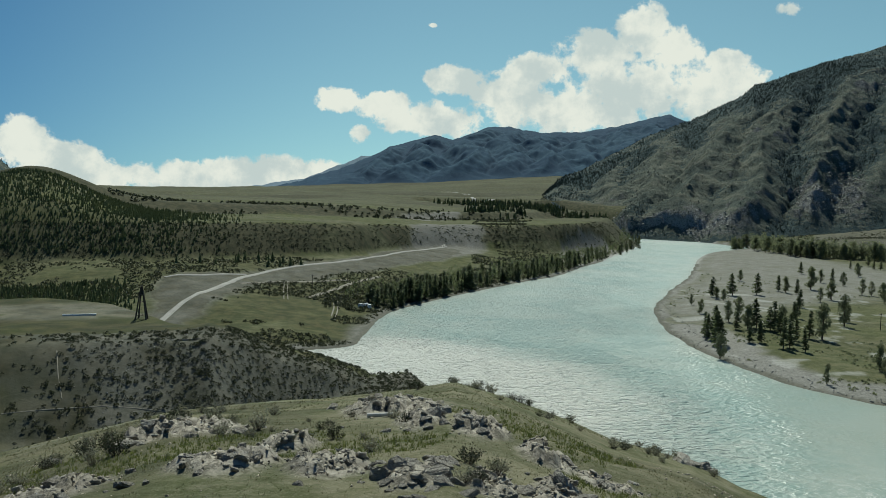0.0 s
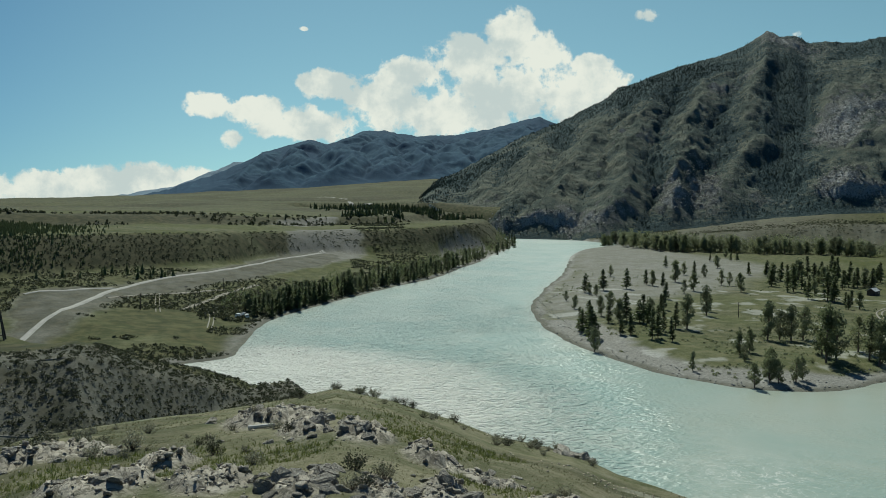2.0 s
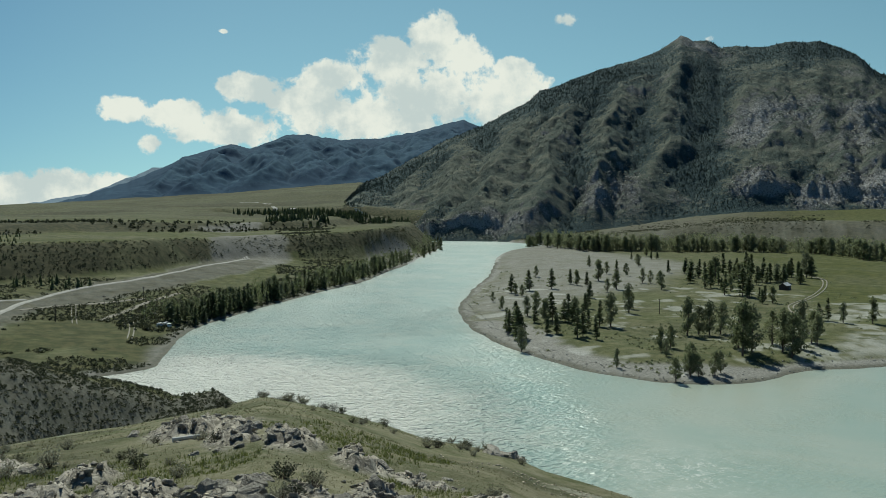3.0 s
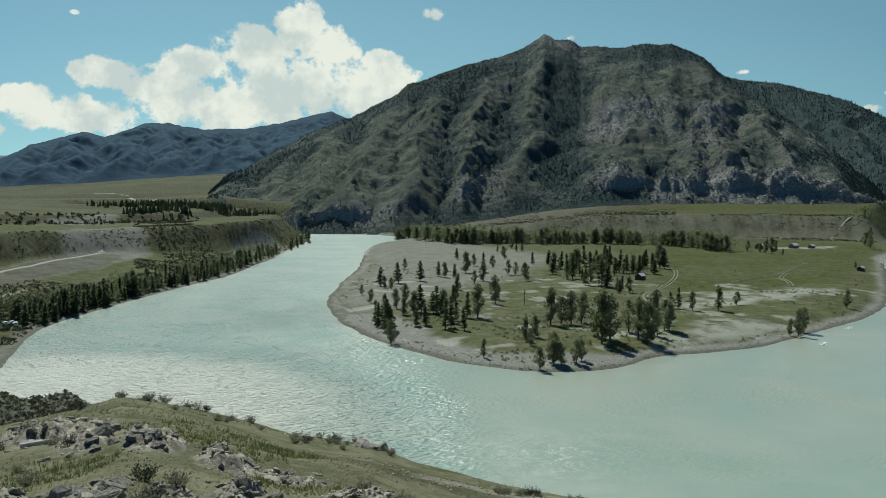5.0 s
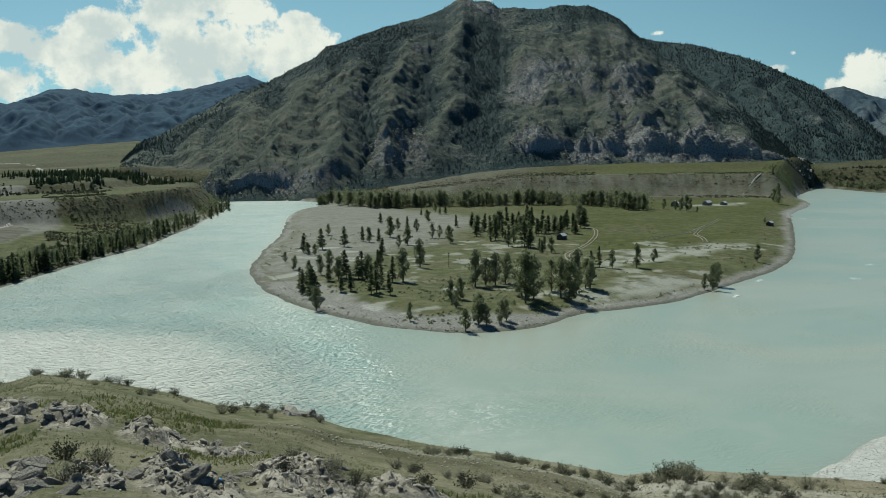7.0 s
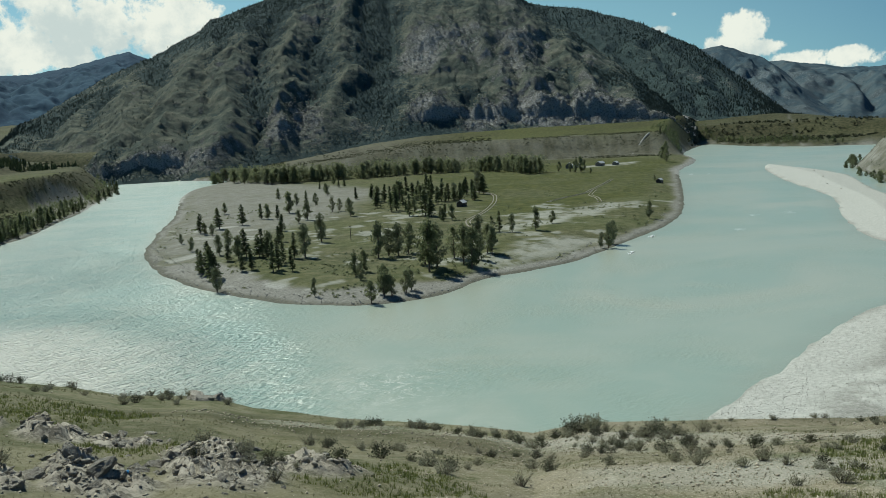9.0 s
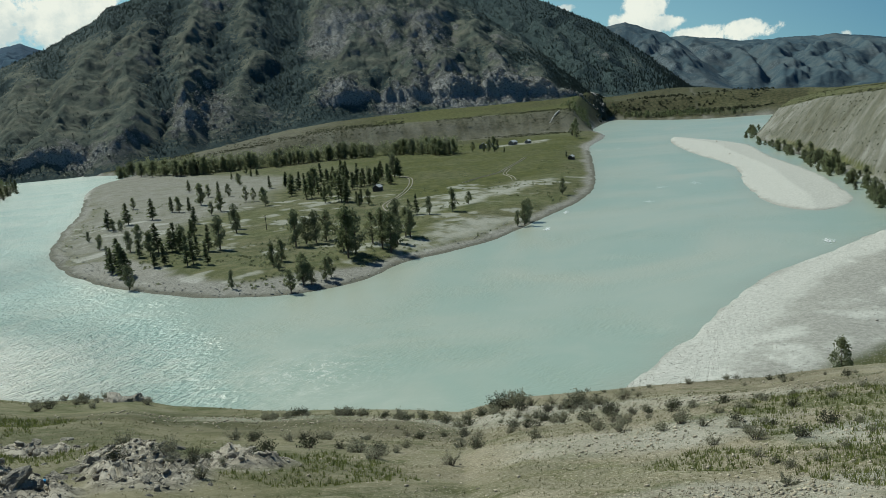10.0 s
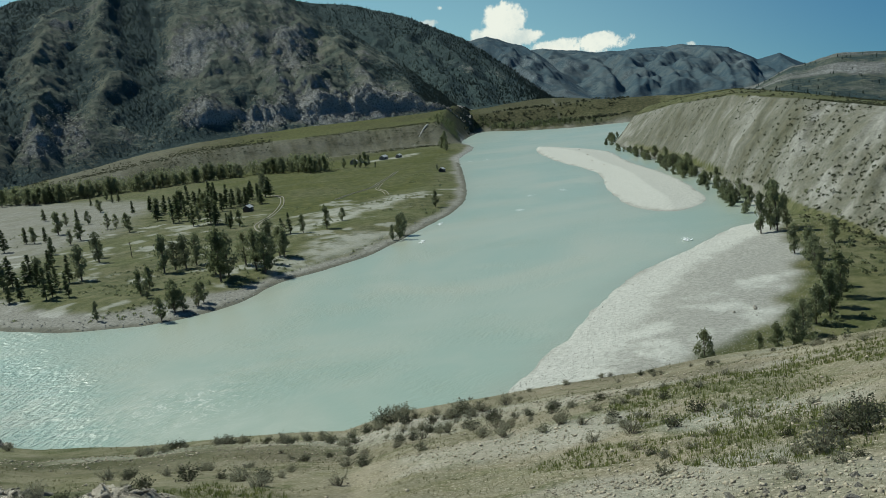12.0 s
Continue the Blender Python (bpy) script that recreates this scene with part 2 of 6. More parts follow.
def heights(x, y, fine=True):
    x, y = np.asarray(x, float), np.asarray(y, float)
    r, az = np.hypot(x, y), np.degrees(np.arctan2(x, y))
    d = shore(x, y)
    left = step(np.interp(y, *np.array(MIDSTREAM).T) - x, -5, 5) * (y > 205)
    # low banks, gravel and meadow
    z = 0.7 * (1 - np.exp(-np.maximum(d, 0) / 3)) + 1.9 * step(d, 3, 26) + 0.5 * fbm(x, y, 45, 3, 5) * step(d, 4, 40)
    z = z + 2.0 * step(r, 500, 1000) * (1 - left)
    # outer bank: rough flats rising to the terraces
    zl = z + 9.5 * step(d, 14, 120) * left + 0.8 * fbm(x, y, 30, 4, 9) * step(d, 10, 60)
    tr = knots(az, TERRACE_R) + 12 * fbm(x, y, 150, 2, 21)
    zl = np.where(left > 0, np.maximum(zl, knots(az, TERRACE_Z) * step(r, tr - 34, tr + 34) * step(d, 2, 40) + 1.2 * fbm(x, y, 60, 4, 4)), zl)
    ur = knots(az, UPPER_R) + 40 * fbm(x, y, 200, 3, 22)
    zl = zl + left * (6.5 * step(r, ur - 12, ur + 22) + np.clip((r - ur) / 1900, 0, 1)**1.2 * knots(az, [(-180, 4), (-20, 4), (-12, 18), (-6, 34), (0, 60), (4, 78), (8, 98), (180, 98)]))
    z = z * (1 - left) + zl * left
    z = z + left * (9 * fbm(x, y, 420, 4, 24) + 5 * fbm(x * 0.6, y, 150, 3, 25, 0.5, True)) * step(r, 900, 1500)
    # wooded shoulder on the outer bank
    hump = np.exp(-((az + 26.5) / 4.6)**2) * step(r, 415, 560) * (1 - step(r, 600, 1000))
    z = z + left * hump * (24 + 2 * fbm(x, y, 50, 4, 31))
    # bench at the mountain's foot across the river
    bench = step(az + 2.5 * fbm(x, y, 90, 4, 42), 17, 36) * (1 - left)
    br = 1035 + 26 * fbm(x, y, 140, 3, 41) + 380 * step(az, 50.3, 51.6)
    z = z + bench * (24 * step(r, br - 26, br + 26) + 20 * step(r, br + 20, br + 420))
    # grey hillside
    foot, top = knots(az, SLOPE_FOOT), knots(az, SLOPE_TOP)
    zt = drop_z(top, knots(az, SLOPE_DROP))
    k = np.clip((r - foot) / (top - foot), 0, 1)
    gul = fbm(az * 3.4 - 11 * k + 3.5 * fbm(x, y, 45, 3, 52), r * 0.012, 6, 5, 51, 0.55, ridged=True)
    zs = 2.5 + (zt - 2.5) * (k * 0.85 + 0.15 * step(k, 0, 1)) + 3.4 * gul * step(k, 0.05, 0.4) * (1 - step(k, 0.75, 1.0)) 
    behind = np.maximum(r - top, 0)
    zs = np.where(r > top, drop_z(r, knots(az, SLOPE_DROP) - 0.35 * step(behind, 0, 140) + 0.15 * step(behind, 250, 900)) + 0.6 * fbm(x, y, 40, 4, 55), zs)
    z = np.where((az > 55) & (r > foot), np.maximum(z, zs), z)
    # the valley upriver falls away
    sill = drop_z(r, knots(az, UPRIVER_DROP))
    k = step(az, 50, 51.5) * step(r, 1380, 1560)
    z = z * (1 - k) + (np.minimum(z, sill) + 2.0 * fbm(x, y, 120, 4, 56)) * k
    # bushy hill and its flat
    hr = knots(az, HILL_R)
    zc = drop_z(hr, knots(az, HILL_DROP))
    face = zc - 0.42 * np.maximum(hr - 8 - r, 0) - 0.0030 * np.maximum(hr - r, 0)**2 * (r > hr - 26)
    flat = step(-az, 15, 19)
    deep = knots(az, [(-180, 46), (-26, 44), (-22, 34), (-19.5, 16), (-18, 7), (-17, 2), (-15, 0), (180, 0)])
    back = zc - flat * 0.02 * np.clip(r - hr, 0, 45) - 0.5 * np.maximum(r - hr - deep, 0) * step(r - hr - deep, 0, 14)
    zh = np.where(r < hr, np.maximum(face, 20 - 0.25 * np.maximum(az + 20, 0)), back) + 0.5 * fbm(x, y, 14, 4, 61)
    z = np.where(az < 12, np.maximum(z, zh), z)
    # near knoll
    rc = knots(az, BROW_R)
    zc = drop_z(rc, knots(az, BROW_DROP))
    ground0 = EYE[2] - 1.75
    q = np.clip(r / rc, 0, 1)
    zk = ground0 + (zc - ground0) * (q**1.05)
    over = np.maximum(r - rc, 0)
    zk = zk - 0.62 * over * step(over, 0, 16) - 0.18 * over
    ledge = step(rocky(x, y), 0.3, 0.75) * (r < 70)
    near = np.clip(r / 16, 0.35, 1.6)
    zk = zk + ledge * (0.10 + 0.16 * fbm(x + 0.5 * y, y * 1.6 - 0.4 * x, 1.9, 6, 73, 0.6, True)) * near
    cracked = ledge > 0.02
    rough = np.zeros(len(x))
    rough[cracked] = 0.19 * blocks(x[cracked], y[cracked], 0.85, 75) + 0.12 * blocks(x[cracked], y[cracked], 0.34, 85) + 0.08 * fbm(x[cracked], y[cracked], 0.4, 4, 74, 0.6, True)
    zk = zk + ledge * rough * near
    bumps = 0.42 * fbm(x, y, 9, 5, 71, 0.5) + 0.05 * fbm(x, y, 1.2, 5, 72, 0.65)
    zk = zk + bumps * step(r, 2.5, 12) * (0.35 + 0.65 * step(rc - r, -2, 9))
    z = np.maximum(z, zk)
    # beds of the rivers
    z = np.where(d > 0, np.minimum(z, 0.02 + 1.15 * d), np.maximum(0.25 * d, -2.2))
    return z


def spots(x, y, table, tight):
    r, az = np.maximum(np.hypot(x, y), 0.1), np.degrees(np.arctan2(x, y))
    out = np.zeros(len(x))
    for a, q, wa, wq in table:
        out = np.maximum(out, np.exp(-((az - a) / (tight * wa))**2 - (np.log(r / q) / (tight * wq))**2))
    return out


def blocks(x, y, size, seed):
    """Broken bedrock: tilted blocks with sharp steps between them."""
    u = x + 0.35 * size * fbm(x, y, size * 1.3, 3, seed, 0.6)
    v = (y - 0.4 * x + 0.35 * size * fbm(x, y, size * 1.1, 3, seed + 1, 0.6)) * 1.5
    i, j = np.floor(u / size), np.floor(v / size + 0.37 * np.floor(u / size))
    fu, fv = u / size - i - 0.5, (v / size + 0.37 * i) - j - 0.5
    a, b, c = (lattice(i * 1.0, j * 1.0, seed + k) - 0.5 for k in (2, 3, 4))
    gap = step(np.maximum(np.abs(fu), np.abs(fv)), 0.38, 0.5)
    return a + 0.9 * b * fu + 0.7 * (c + 0.2) * fv - 0.35 * gap


def rocky(x, y):
    """How far bedrock shows on the knoll, 0 to 1: ledges that run across the slope."""
    return spots(x, y, LEDGES, 0.74) + 0.35 * fbm(x, y, 2.6, 5, 401, 0.6) + 0.15 * fbm(x, y, 12, 3, 402)


def stony(x, y):
    """How thickly loose stones lie on the knoll, 0 to 1."""
    return np.maximum(rocky(x, y), spots(x, y, SCREE, 1.0) + 0.4 * fbm(x, y, 3.5, 5, 403, 0.6))


LEDGES = [(10, 12.3, 5, 0.16), (18, 13.2, 6, 0.18), (4, 12.2, 3, 0.12), (24, 14.5, 5, 0.10), (-3, 28, 4, 0.12), (-1.5, 12.5, 3.4, 0.16), (-7, 13.5, 4, 0.10), (-15, 14.5, 5, 0.12), (-25, 15, 5, 0.10), (-4, 30, 3.5, 0.22), (-1, 23, 2.5, 0.16), (3, 21, 3, 0.14), (-17, 24, 6, 0.10),
          (9, 13, 4, 0.16), (17, 14, 5, 0.2), (12, 18.5, 3, 0.1), (7.5, 19, 3, 0.12), (-10, 19, 3, 0.1)]
SCREE = [(60, 8.8, 14, 0.12), (72, 7.2, 9, 0.16), (36, 27, 10, 0.16), (52, 16, 9, 0.14), (44, 31, 9, 0.12), (62, 26, 10, 0.14), (24, 30, 8, 0.14), (70, 14, 8, 0.12)]

# ---------------------------------------------------------------- materials


def material(name):
    m = bpy.data.materials.new(name)
    m.use_nodes = True
    t = m.node_tree
    t.nodes.clear()
    out = t.nodes.new("ShaderNodeOutputMaterial")
    b = t.nodes.new("ShaderNodeBsdfPrincipled")
    t.links.new(b.outputs[0], out.inputs["Surface"])
    return m, t, b


def mix_value(t, fac, a, b):
    """A number between a and b."""
    return math_node(t, "ADD", math_node(t, "MULTIPLY", fac, b - a), a)


def set_in(t, b, key, v):
    if isinstance(v, tuple):
        b.inputs[key].default_value = (*v, 1.0)
    elif isinstance(v, (int, float)):
        b.inputs[key].default_value = v
    else:
        t.links.new(v, b.inputs[key])


def bump(t, b, height, strength, distance):
    n = t.nodes.new("ShaderNodeBump")
    set_in(t, n, "Strength", strength)
    set_in(t, n, "Distance", distance)
    t.links.new(height, n.inputs["Height"])
    t.links.new(n.outputs[0], b.inputs["Normal"])


def attribute(t, name):
    n = t.nodes.new("ShaderNodeAttribute")
    n.attribute_name = name
    s = t.nodes.new("ShaderNodeSeparateColor")
    t.links.new(n.outputs["Color"], s.inputs[0])
    return s.outputs[0], s.outputs[1], s.outputs[2]


def place(t):
    return t.nodes.new("ShaderNodeTexCoord").outputs["Object"]


def ground_material():
    m, t, b = material("valley_ground")
    p = place(t)
    gravel, sand, lush = attribute(t, "cover")
    rock, scrub, earth = attribute(t, "wear")
    big, mid, fine = noise_node(t, p, 0.02, 6), noise_node(t, p, 0.22, 6, 0.6), noise_node(t, p, 3.2, 6, 0.65)
    stones = noise_node(t, p, 1.1, 8, 0.75)
    grass = mix(t, ramp(t, mid, 0.35, 0.65), (0.054, 0.062, 0.026), (0.112, 0.110, 0.054))
    turf = mix(t, ramp(t, mid, 0.35, 0.65), (0.082, 0.083, 0.037), (0.20, 0.178, 0.108))
    grass = mix(t, earth, grass, turf)
    grass = mix(t, math_node(t, "MULTIPLY", math_node(t, "MULTIPLY", ramp(t, fine, 0.45, 0.7), 0.5), math_node(t, "ADD", math_node(t, "MULTIPLY", earth, 0.75), 0.25)), grass, (0.255, 0.23, 0.142))
    grass = mix(t, math_node(t, "MULTIPLY", ramp(t, big, 0.4, 0.65), 0.4), grass, (0.095, 0.115, 0.04))
    soil = ramp(t, math_node(t, "ADD", noise_node(t, p, 0.9, 10, 0.78), math_node(t, "MULTIPLY", mid, 0.35)), 0.6, 0.78)
    grass = mix(t, math_node(t, "MULTIPLY", soil, math_node(t, "ADD", math_node(t, "MULTIPLY", earth, 0.65), 0.12)), grass, mix(t, noise_node(t, p, 9.0, 6, 0.7), (0.27, 0.235, 0.17), (0.50, 0.45, 0.35)))
    tussock = ramp(t, math_node(t, "ADD", noise_node(t, p, 0.45, 8, 0.68), math_node(t, "MULTIPLY", mid, 0.3)), 0.62, 0.74)
    grass = mix(t, math_node(t, "MULTIPLY", tussock, math_node(t, "MULTIPLY", earth, 0.5)), grass, (0.078, 0.084, 0.04))
    worn = ramp(t, math_node(t, "ADD", noise_node(t, p, 0.3, 8, 0.7, 0.6), math_node(t, "MULTIPLY", fine, 0.25)), 0.56, 0.7)
    grass = mix(t, math_node(t, "MULTIPLY", worn, math_node(t, "MULTIPLY", earth, 0.75)), grass, mix(t, noise_node(t, p, 6.0, 6, 0.7), (0.16, 0.135, 0.088), (0.33, 0.29, 0.215)))
    speckle = noise_node(t, p, 17.0, 4, 0.7)
    grass = mix(t, math_node(t, "MULTIPLY", ramp(t, speckle, 0.54, 0.66), math_node(t, "MULTIPLY", earth, 0.85)), grass, (0.46, 0.42, 0.325))
    grass = mix(t, math_node(t, "MULTIPLY", ramp(t, math_node(t, "SUBTRACT", 1.0, speckle), 0.53, 0.66), math_node(t, "MULTIPLY", earth, 0.6)), grass, (0.05, 0.055, 0.028))
    green = mix(t, ramp(t, mid, 0.35, 0.7), (0.047, 0.059, 0.013), (0.094, 0.096, 0.027))
    col = mix(t, lush, grass, green)
    grey = mix(t, ramp(t, stones, 0.3, 0.7), (0.142, 0.140, 0.122), (0.30, 0.294, 0.262))
    col = mix(t, gravel, col, grey)
    pale = mix(t, ramp(t, stones, 0.3, 0.7), (0.365, 0.37, 0.335), (0.53, 0.53, 0.49))
    col = mix(t, sand, col, pale)
    dark = mix(t, ramp(t, mid, 0.4, 0.65), (0.034, 0.037, 0.017), (0.073, 0.067, 0.035))
    col = mix(t, scrub, col, dark)
    stone = mix(t, ramp(t, stones, 0.32, 0.66), (0.21, 0.19, 0.155), (0.46, 0.425, 0.355))
    crack = math_node(t, "ABSOLUTE", math_node(t, "SUBTRACT", noise_node(t, p, 1.5, 6, 0.7, 0.6), 0.5))
    stone = mix(t, math_node(t, "MULTIPLY", math_node(t, "SUBTRACT", 1.0, ramp(t, crack, 0.006, 0.05)), 0.7), stone, (0.05, 0.046, 0.036))
    stone = mix(t, math_node(t, "MULTIPLY", ramp(t, noise_node(t, p, 6.0, 6, 0.7), 0.5, 0.62), 0.4), stone, (0.10, 0.095, 0.065))
    col = mix(t, rock, col, stone)
    set_in(t, b, "Base Color", col)
    set_in(t, b, "Roughness", 0.95)
    set_in(t, b, "Specular IOR Level", 0.15)
    bump(t, b, math_node(t, "ADD", math_node(t, "MULTIPLY", stones, 0.3), math_node(t, "MULTIPLY", fine, 0.3)), 0.7, 0.3)
    return m


def water_material():
    """Milky glacial water: turquoise, greyer where the silty tributary comes in and paled there for sun glitter, paler
    over shallows.
    """
    m, t, b = material("glacial_water")
    p = place(t)
    silt_glitter, eddy, shallow = attribute(t, "flow")
    drift = noise_node(t, p, 0.012, 5, 0.55, 1.2)
    cloudy = noise_node(t, p, 0.05, 5, 0.6, 0.8)
    riffle, _, _ = attribute(t, "chop")
    drifting = ramp(t, drift, 0.35, 0.68)
    # base colour is brighter on calm water, darker in chop to balance its sheen
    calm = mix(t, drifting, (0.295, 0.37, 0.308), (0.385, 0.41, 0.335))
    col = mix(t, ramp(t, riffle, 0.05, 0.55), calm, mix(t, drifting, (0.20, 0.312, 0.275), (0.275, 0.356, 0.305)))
    col = mix(t, math_node(t, "MULTIPLY", ramp(t, cloudy, 0.45, 0.7), 0.4), col, (0.38, 0.415, 0.345))
    edge = math_node(t, "ADD", silt_glitter, math_node(t, "MULTIPLY", math_node(t, "SUBTRACT", noise_node(t, p, 0.09, 6, 0.65, 1.5), 0.5), 0.9))
    # grey silt tone, brightened further so the colour carries sun glitter
    col = mix(t, math_node(t, "MULTIPLY", ramp(t, edge, 0.1, 1.0), 0.85), col, (0.62, 0.605, 0.525))
    col = mix(t, math_node(t, "MULTIPLY", shallow, 0.55), col, (0.30, 0.33, 0.27))
    line = math_node(t, "ABSOLUTE", math_node(t, "SUBTRACT", noise_node(t, p, 0.11, 5, 0.6, 2.5), 0.5))
    streak = math_node(t, "MULTIPLY", math_node(t, "SUBTRACT", 1.0, ramp(t, line, 0.006, 0.032)), math_node(t, "MULTIPLY", eddy, ramp(t, noise_node(t, p, 0.9, 4, 0.7), 0.4, 0.6)))
    col = mix(t, math_node(t, "MULTIPLY", streak, 0.8), col, (0.72, 0.72, 0.66))
    set_in(t, b, "Base Color", col)
    set_in(t, b, "Roughness", mix_value(t, ramp(t, riffle, 0.1, 0.8), 0.32, 0.41))
    set_in(t, b, "Specular IOR Level", 1.0)
    set_in(t, b, "IOR", 1.33)
    chop = t.nodes.new("ShaderNodeMapping")
    chop.inputs["Scale"].default_value = (0.55, 1.0, 1.0)
    t.links.new(p, chop.inputs["Vector"])
    crests = math_node(t, "ABSOLUTE", math_node(t, "SUBTRACT", noise_node(t, chop.outputs[0], 0.5, 2, 0.55, 0.3), 0.5))
    waves = math_node(t, "ADD", math_node(t, "MULTIPLY", noise_node(t, chop.outputs[0], 1.5, 3, 0.6, 0.4), 0.6), math_node(t, "MULTIPLY", math_node(t, "SUBTRACT", 0.5, crests), 2.0))
    gusts = math_node(t, "ADD", riffle, math_node(t, "MULTIPLY", math_node(t, "SUBTRACT", noise_node(t, p, 0.035, 5, 0.6, 0.4), 0.5), 0.8))
    bump(t, b, waves, math_node(t, "MULTIPLY", math_node(t, "MAXIMUM", gusts, 0.02), 1.0, clamp=True), 1.7)
    return m


def slope_material(name, low, high, rocky, woods, tree_amount, rock_amount, scale=1.0, relief=9.0):
    """Mountain cover: grass and scree, rock where it is steep, dark woods in patches."""
    m, t, b = material(name)
    p = place(t)
    rock_w, wood_w, _ = attribute(t, "wear")
    big, mid = noise_node(t, p, 0.006 * scale, 6, 0.6), noise_node(t, p, 0.03 * scale, 8, 0.68)
    fine = noise_node(t, p, 0.16 * scale, 8, 0.7)
    col = mix(t, ramp(t, mid, 0.35, 0.65), low, high)
    crag = mix(t, ramp(t, fine, 0.3, 0.7), tuple(0.45 * c for c in rocky), tuple(1.15 * c for c in rocky))
    k = math_node(t, "ADD", rock_w, math_node(t, "MULTIPLY", math_node(t, "SUBTRACT", mid, 0.5), 1.6))
    col = mix(t, math_node(t, "MULTIPLY", ramp(t, k, 0.35, 0.75), rock_amount), col, crag)
    speck = noise_node(t, p, 0.42 * scale, 6, 0.75)
    k = math_node(t, "ADD", math_node(t, "MULTIPLY", rock_w, 0.35), speck)
    col = mix(t, math_node(t, "MULTIPLY", ramp(t, k, 0.73, 0.88), rock_amount), col, tuple(1.9 * c for c in rocky))
    k = math_node(t, "ADD", wood_w, math_node(t, "MULTIPLY", math_node(t, "SUBTRACT", fine, 0.5), 2.2))
    col = mix(t, math_node(t, "MULTIPLY", ramp(t, k, 0.35, 0.6), tree_amount), col, woods)
    set_in(t, b, "Base Color", col)
    set_in(t, b, "Roughness", 0.95)
    set_in(t, b, "Specular IOR Level", 0.1)
    bump(t, b, math_node(t, "ADD", mid, math_node(t, "ADD", math_node(t, "MULTIPLY", fine, 0.5), math_node(t, "MULTIPLY", speck, 0.2))), 0.9, relief)
    return m


GROUND = ground_material()
RIVER = water_material()
# grass and woods colours lifted towards blue to include air haze
MOUNTAIN = slope_material("hazed_mountain_cover", (0.073, 0.096, 0.082), (0.166, 0.174, 0.133), (0.22, 0.222, 0.216), (0.042, 0.071, 0.074), 0.88, 0.75, 1.0, 10.0)
# blue of distant air is mixed into the woods' own colour here
HAZED_FAR_RANGE = slope_material("far_range_haze_tint", (0.019, 0.058, 0.102), (0.034, 0.081, 0.122), (0.05, 0.10, 0.14), (0.013, 0.044, 0.084), 0.8, 0.15, 0.3, 1.5)
# bare slopes with the blue-grey of the air painted in
HAZED_BARE_RANGE = slope_material("bare_range_haze_tint", (0.050, 0.082, 0.104), (0.092, 0.120, 0.130), (0.12, 0.145, 0.16), (0.032, 0.062, 0.088), 0.7, 0.5, 0.4, 4.0)
# almost all of this pale blue is painted haze, not ground cover
HAZY_RANGE = slope_material("pale_range_haze_tint", (0.16, 0.22, 0.27), (0.18, 0.24, 0.29), (0.2, 0.26, 0.3), (0.14, 0.2, 0.25), 0.5, 0.5, 0.4)

# ---------------------------------------------------------------- ground, water, mountains


def grid_mesh(name, x, y, z, mat, colours=(), wrap=False):
    """A mesh over rows and columns of points; colours: (name, three weights)."""
    rows, cols = x.shape
    me = bpy.data.meshes.new(name)
    i = np.arange(rows * cols).reshape(rows, cols)
    j = np.concatenate([i, i[:, :1]], 1) if wrap else i
    quads = np.stack([j[:-1, :-1], j[:-1, 1:], j[1:, 1:], j[1:, :-1]], -1).reshape(-1, 4)
    me.vertices.add(rows * cols)
    me.vertices.foreach_set("co", np.stack([x, y, z], -1).astype(np.float32).ravel())
    me.loops.add(quads.size)
    me.loops.foreach_set("vertex_index", quads[:, ::-1].astype(np.int32).ravel())
    me.polygons.add(len(quads))
    me.polygons.foreach_set("loop_start", np.arange(0, quads.size, 4, dtype=np.int32))
    me.polygons.foreach_set("use_smooth", np.ones(len(quads), bool))
    me.update(calc_edges=True)
    for key, parts in colours:
        a = me.color_attributes.new(key, "FLOAT_COLOR", "POINT")
        a.data.foreach_set("color", np.stack([*(np.clip(c, 0, 1).ravel() for c in parts), np.ones(rows * cols)], -1).astype(np.float32).ravel())
    me.materials.append(mat)
    return new(name, me)


def patch(x, y, points, soft, seed, wobble=8.0):
    """1 inside a closed outline, with a ragged edge."""
    out = np.zeros(len(x))
    p = smooth_line(points, 3, True)
    near = (x > p[:, 0].min() - 40) & (x < p[:, 0].max() + 40) & (y > p[:, 1].min() - 40) & (y < p[:, 1].max() + 40)
    s = signed(x[near], y[near], p) + wobble * fbm(x[near], y[near], wobble * 3, 4, seed, 0.6)
    out[near] = 1 - step(s, -soft, soft)
    return out


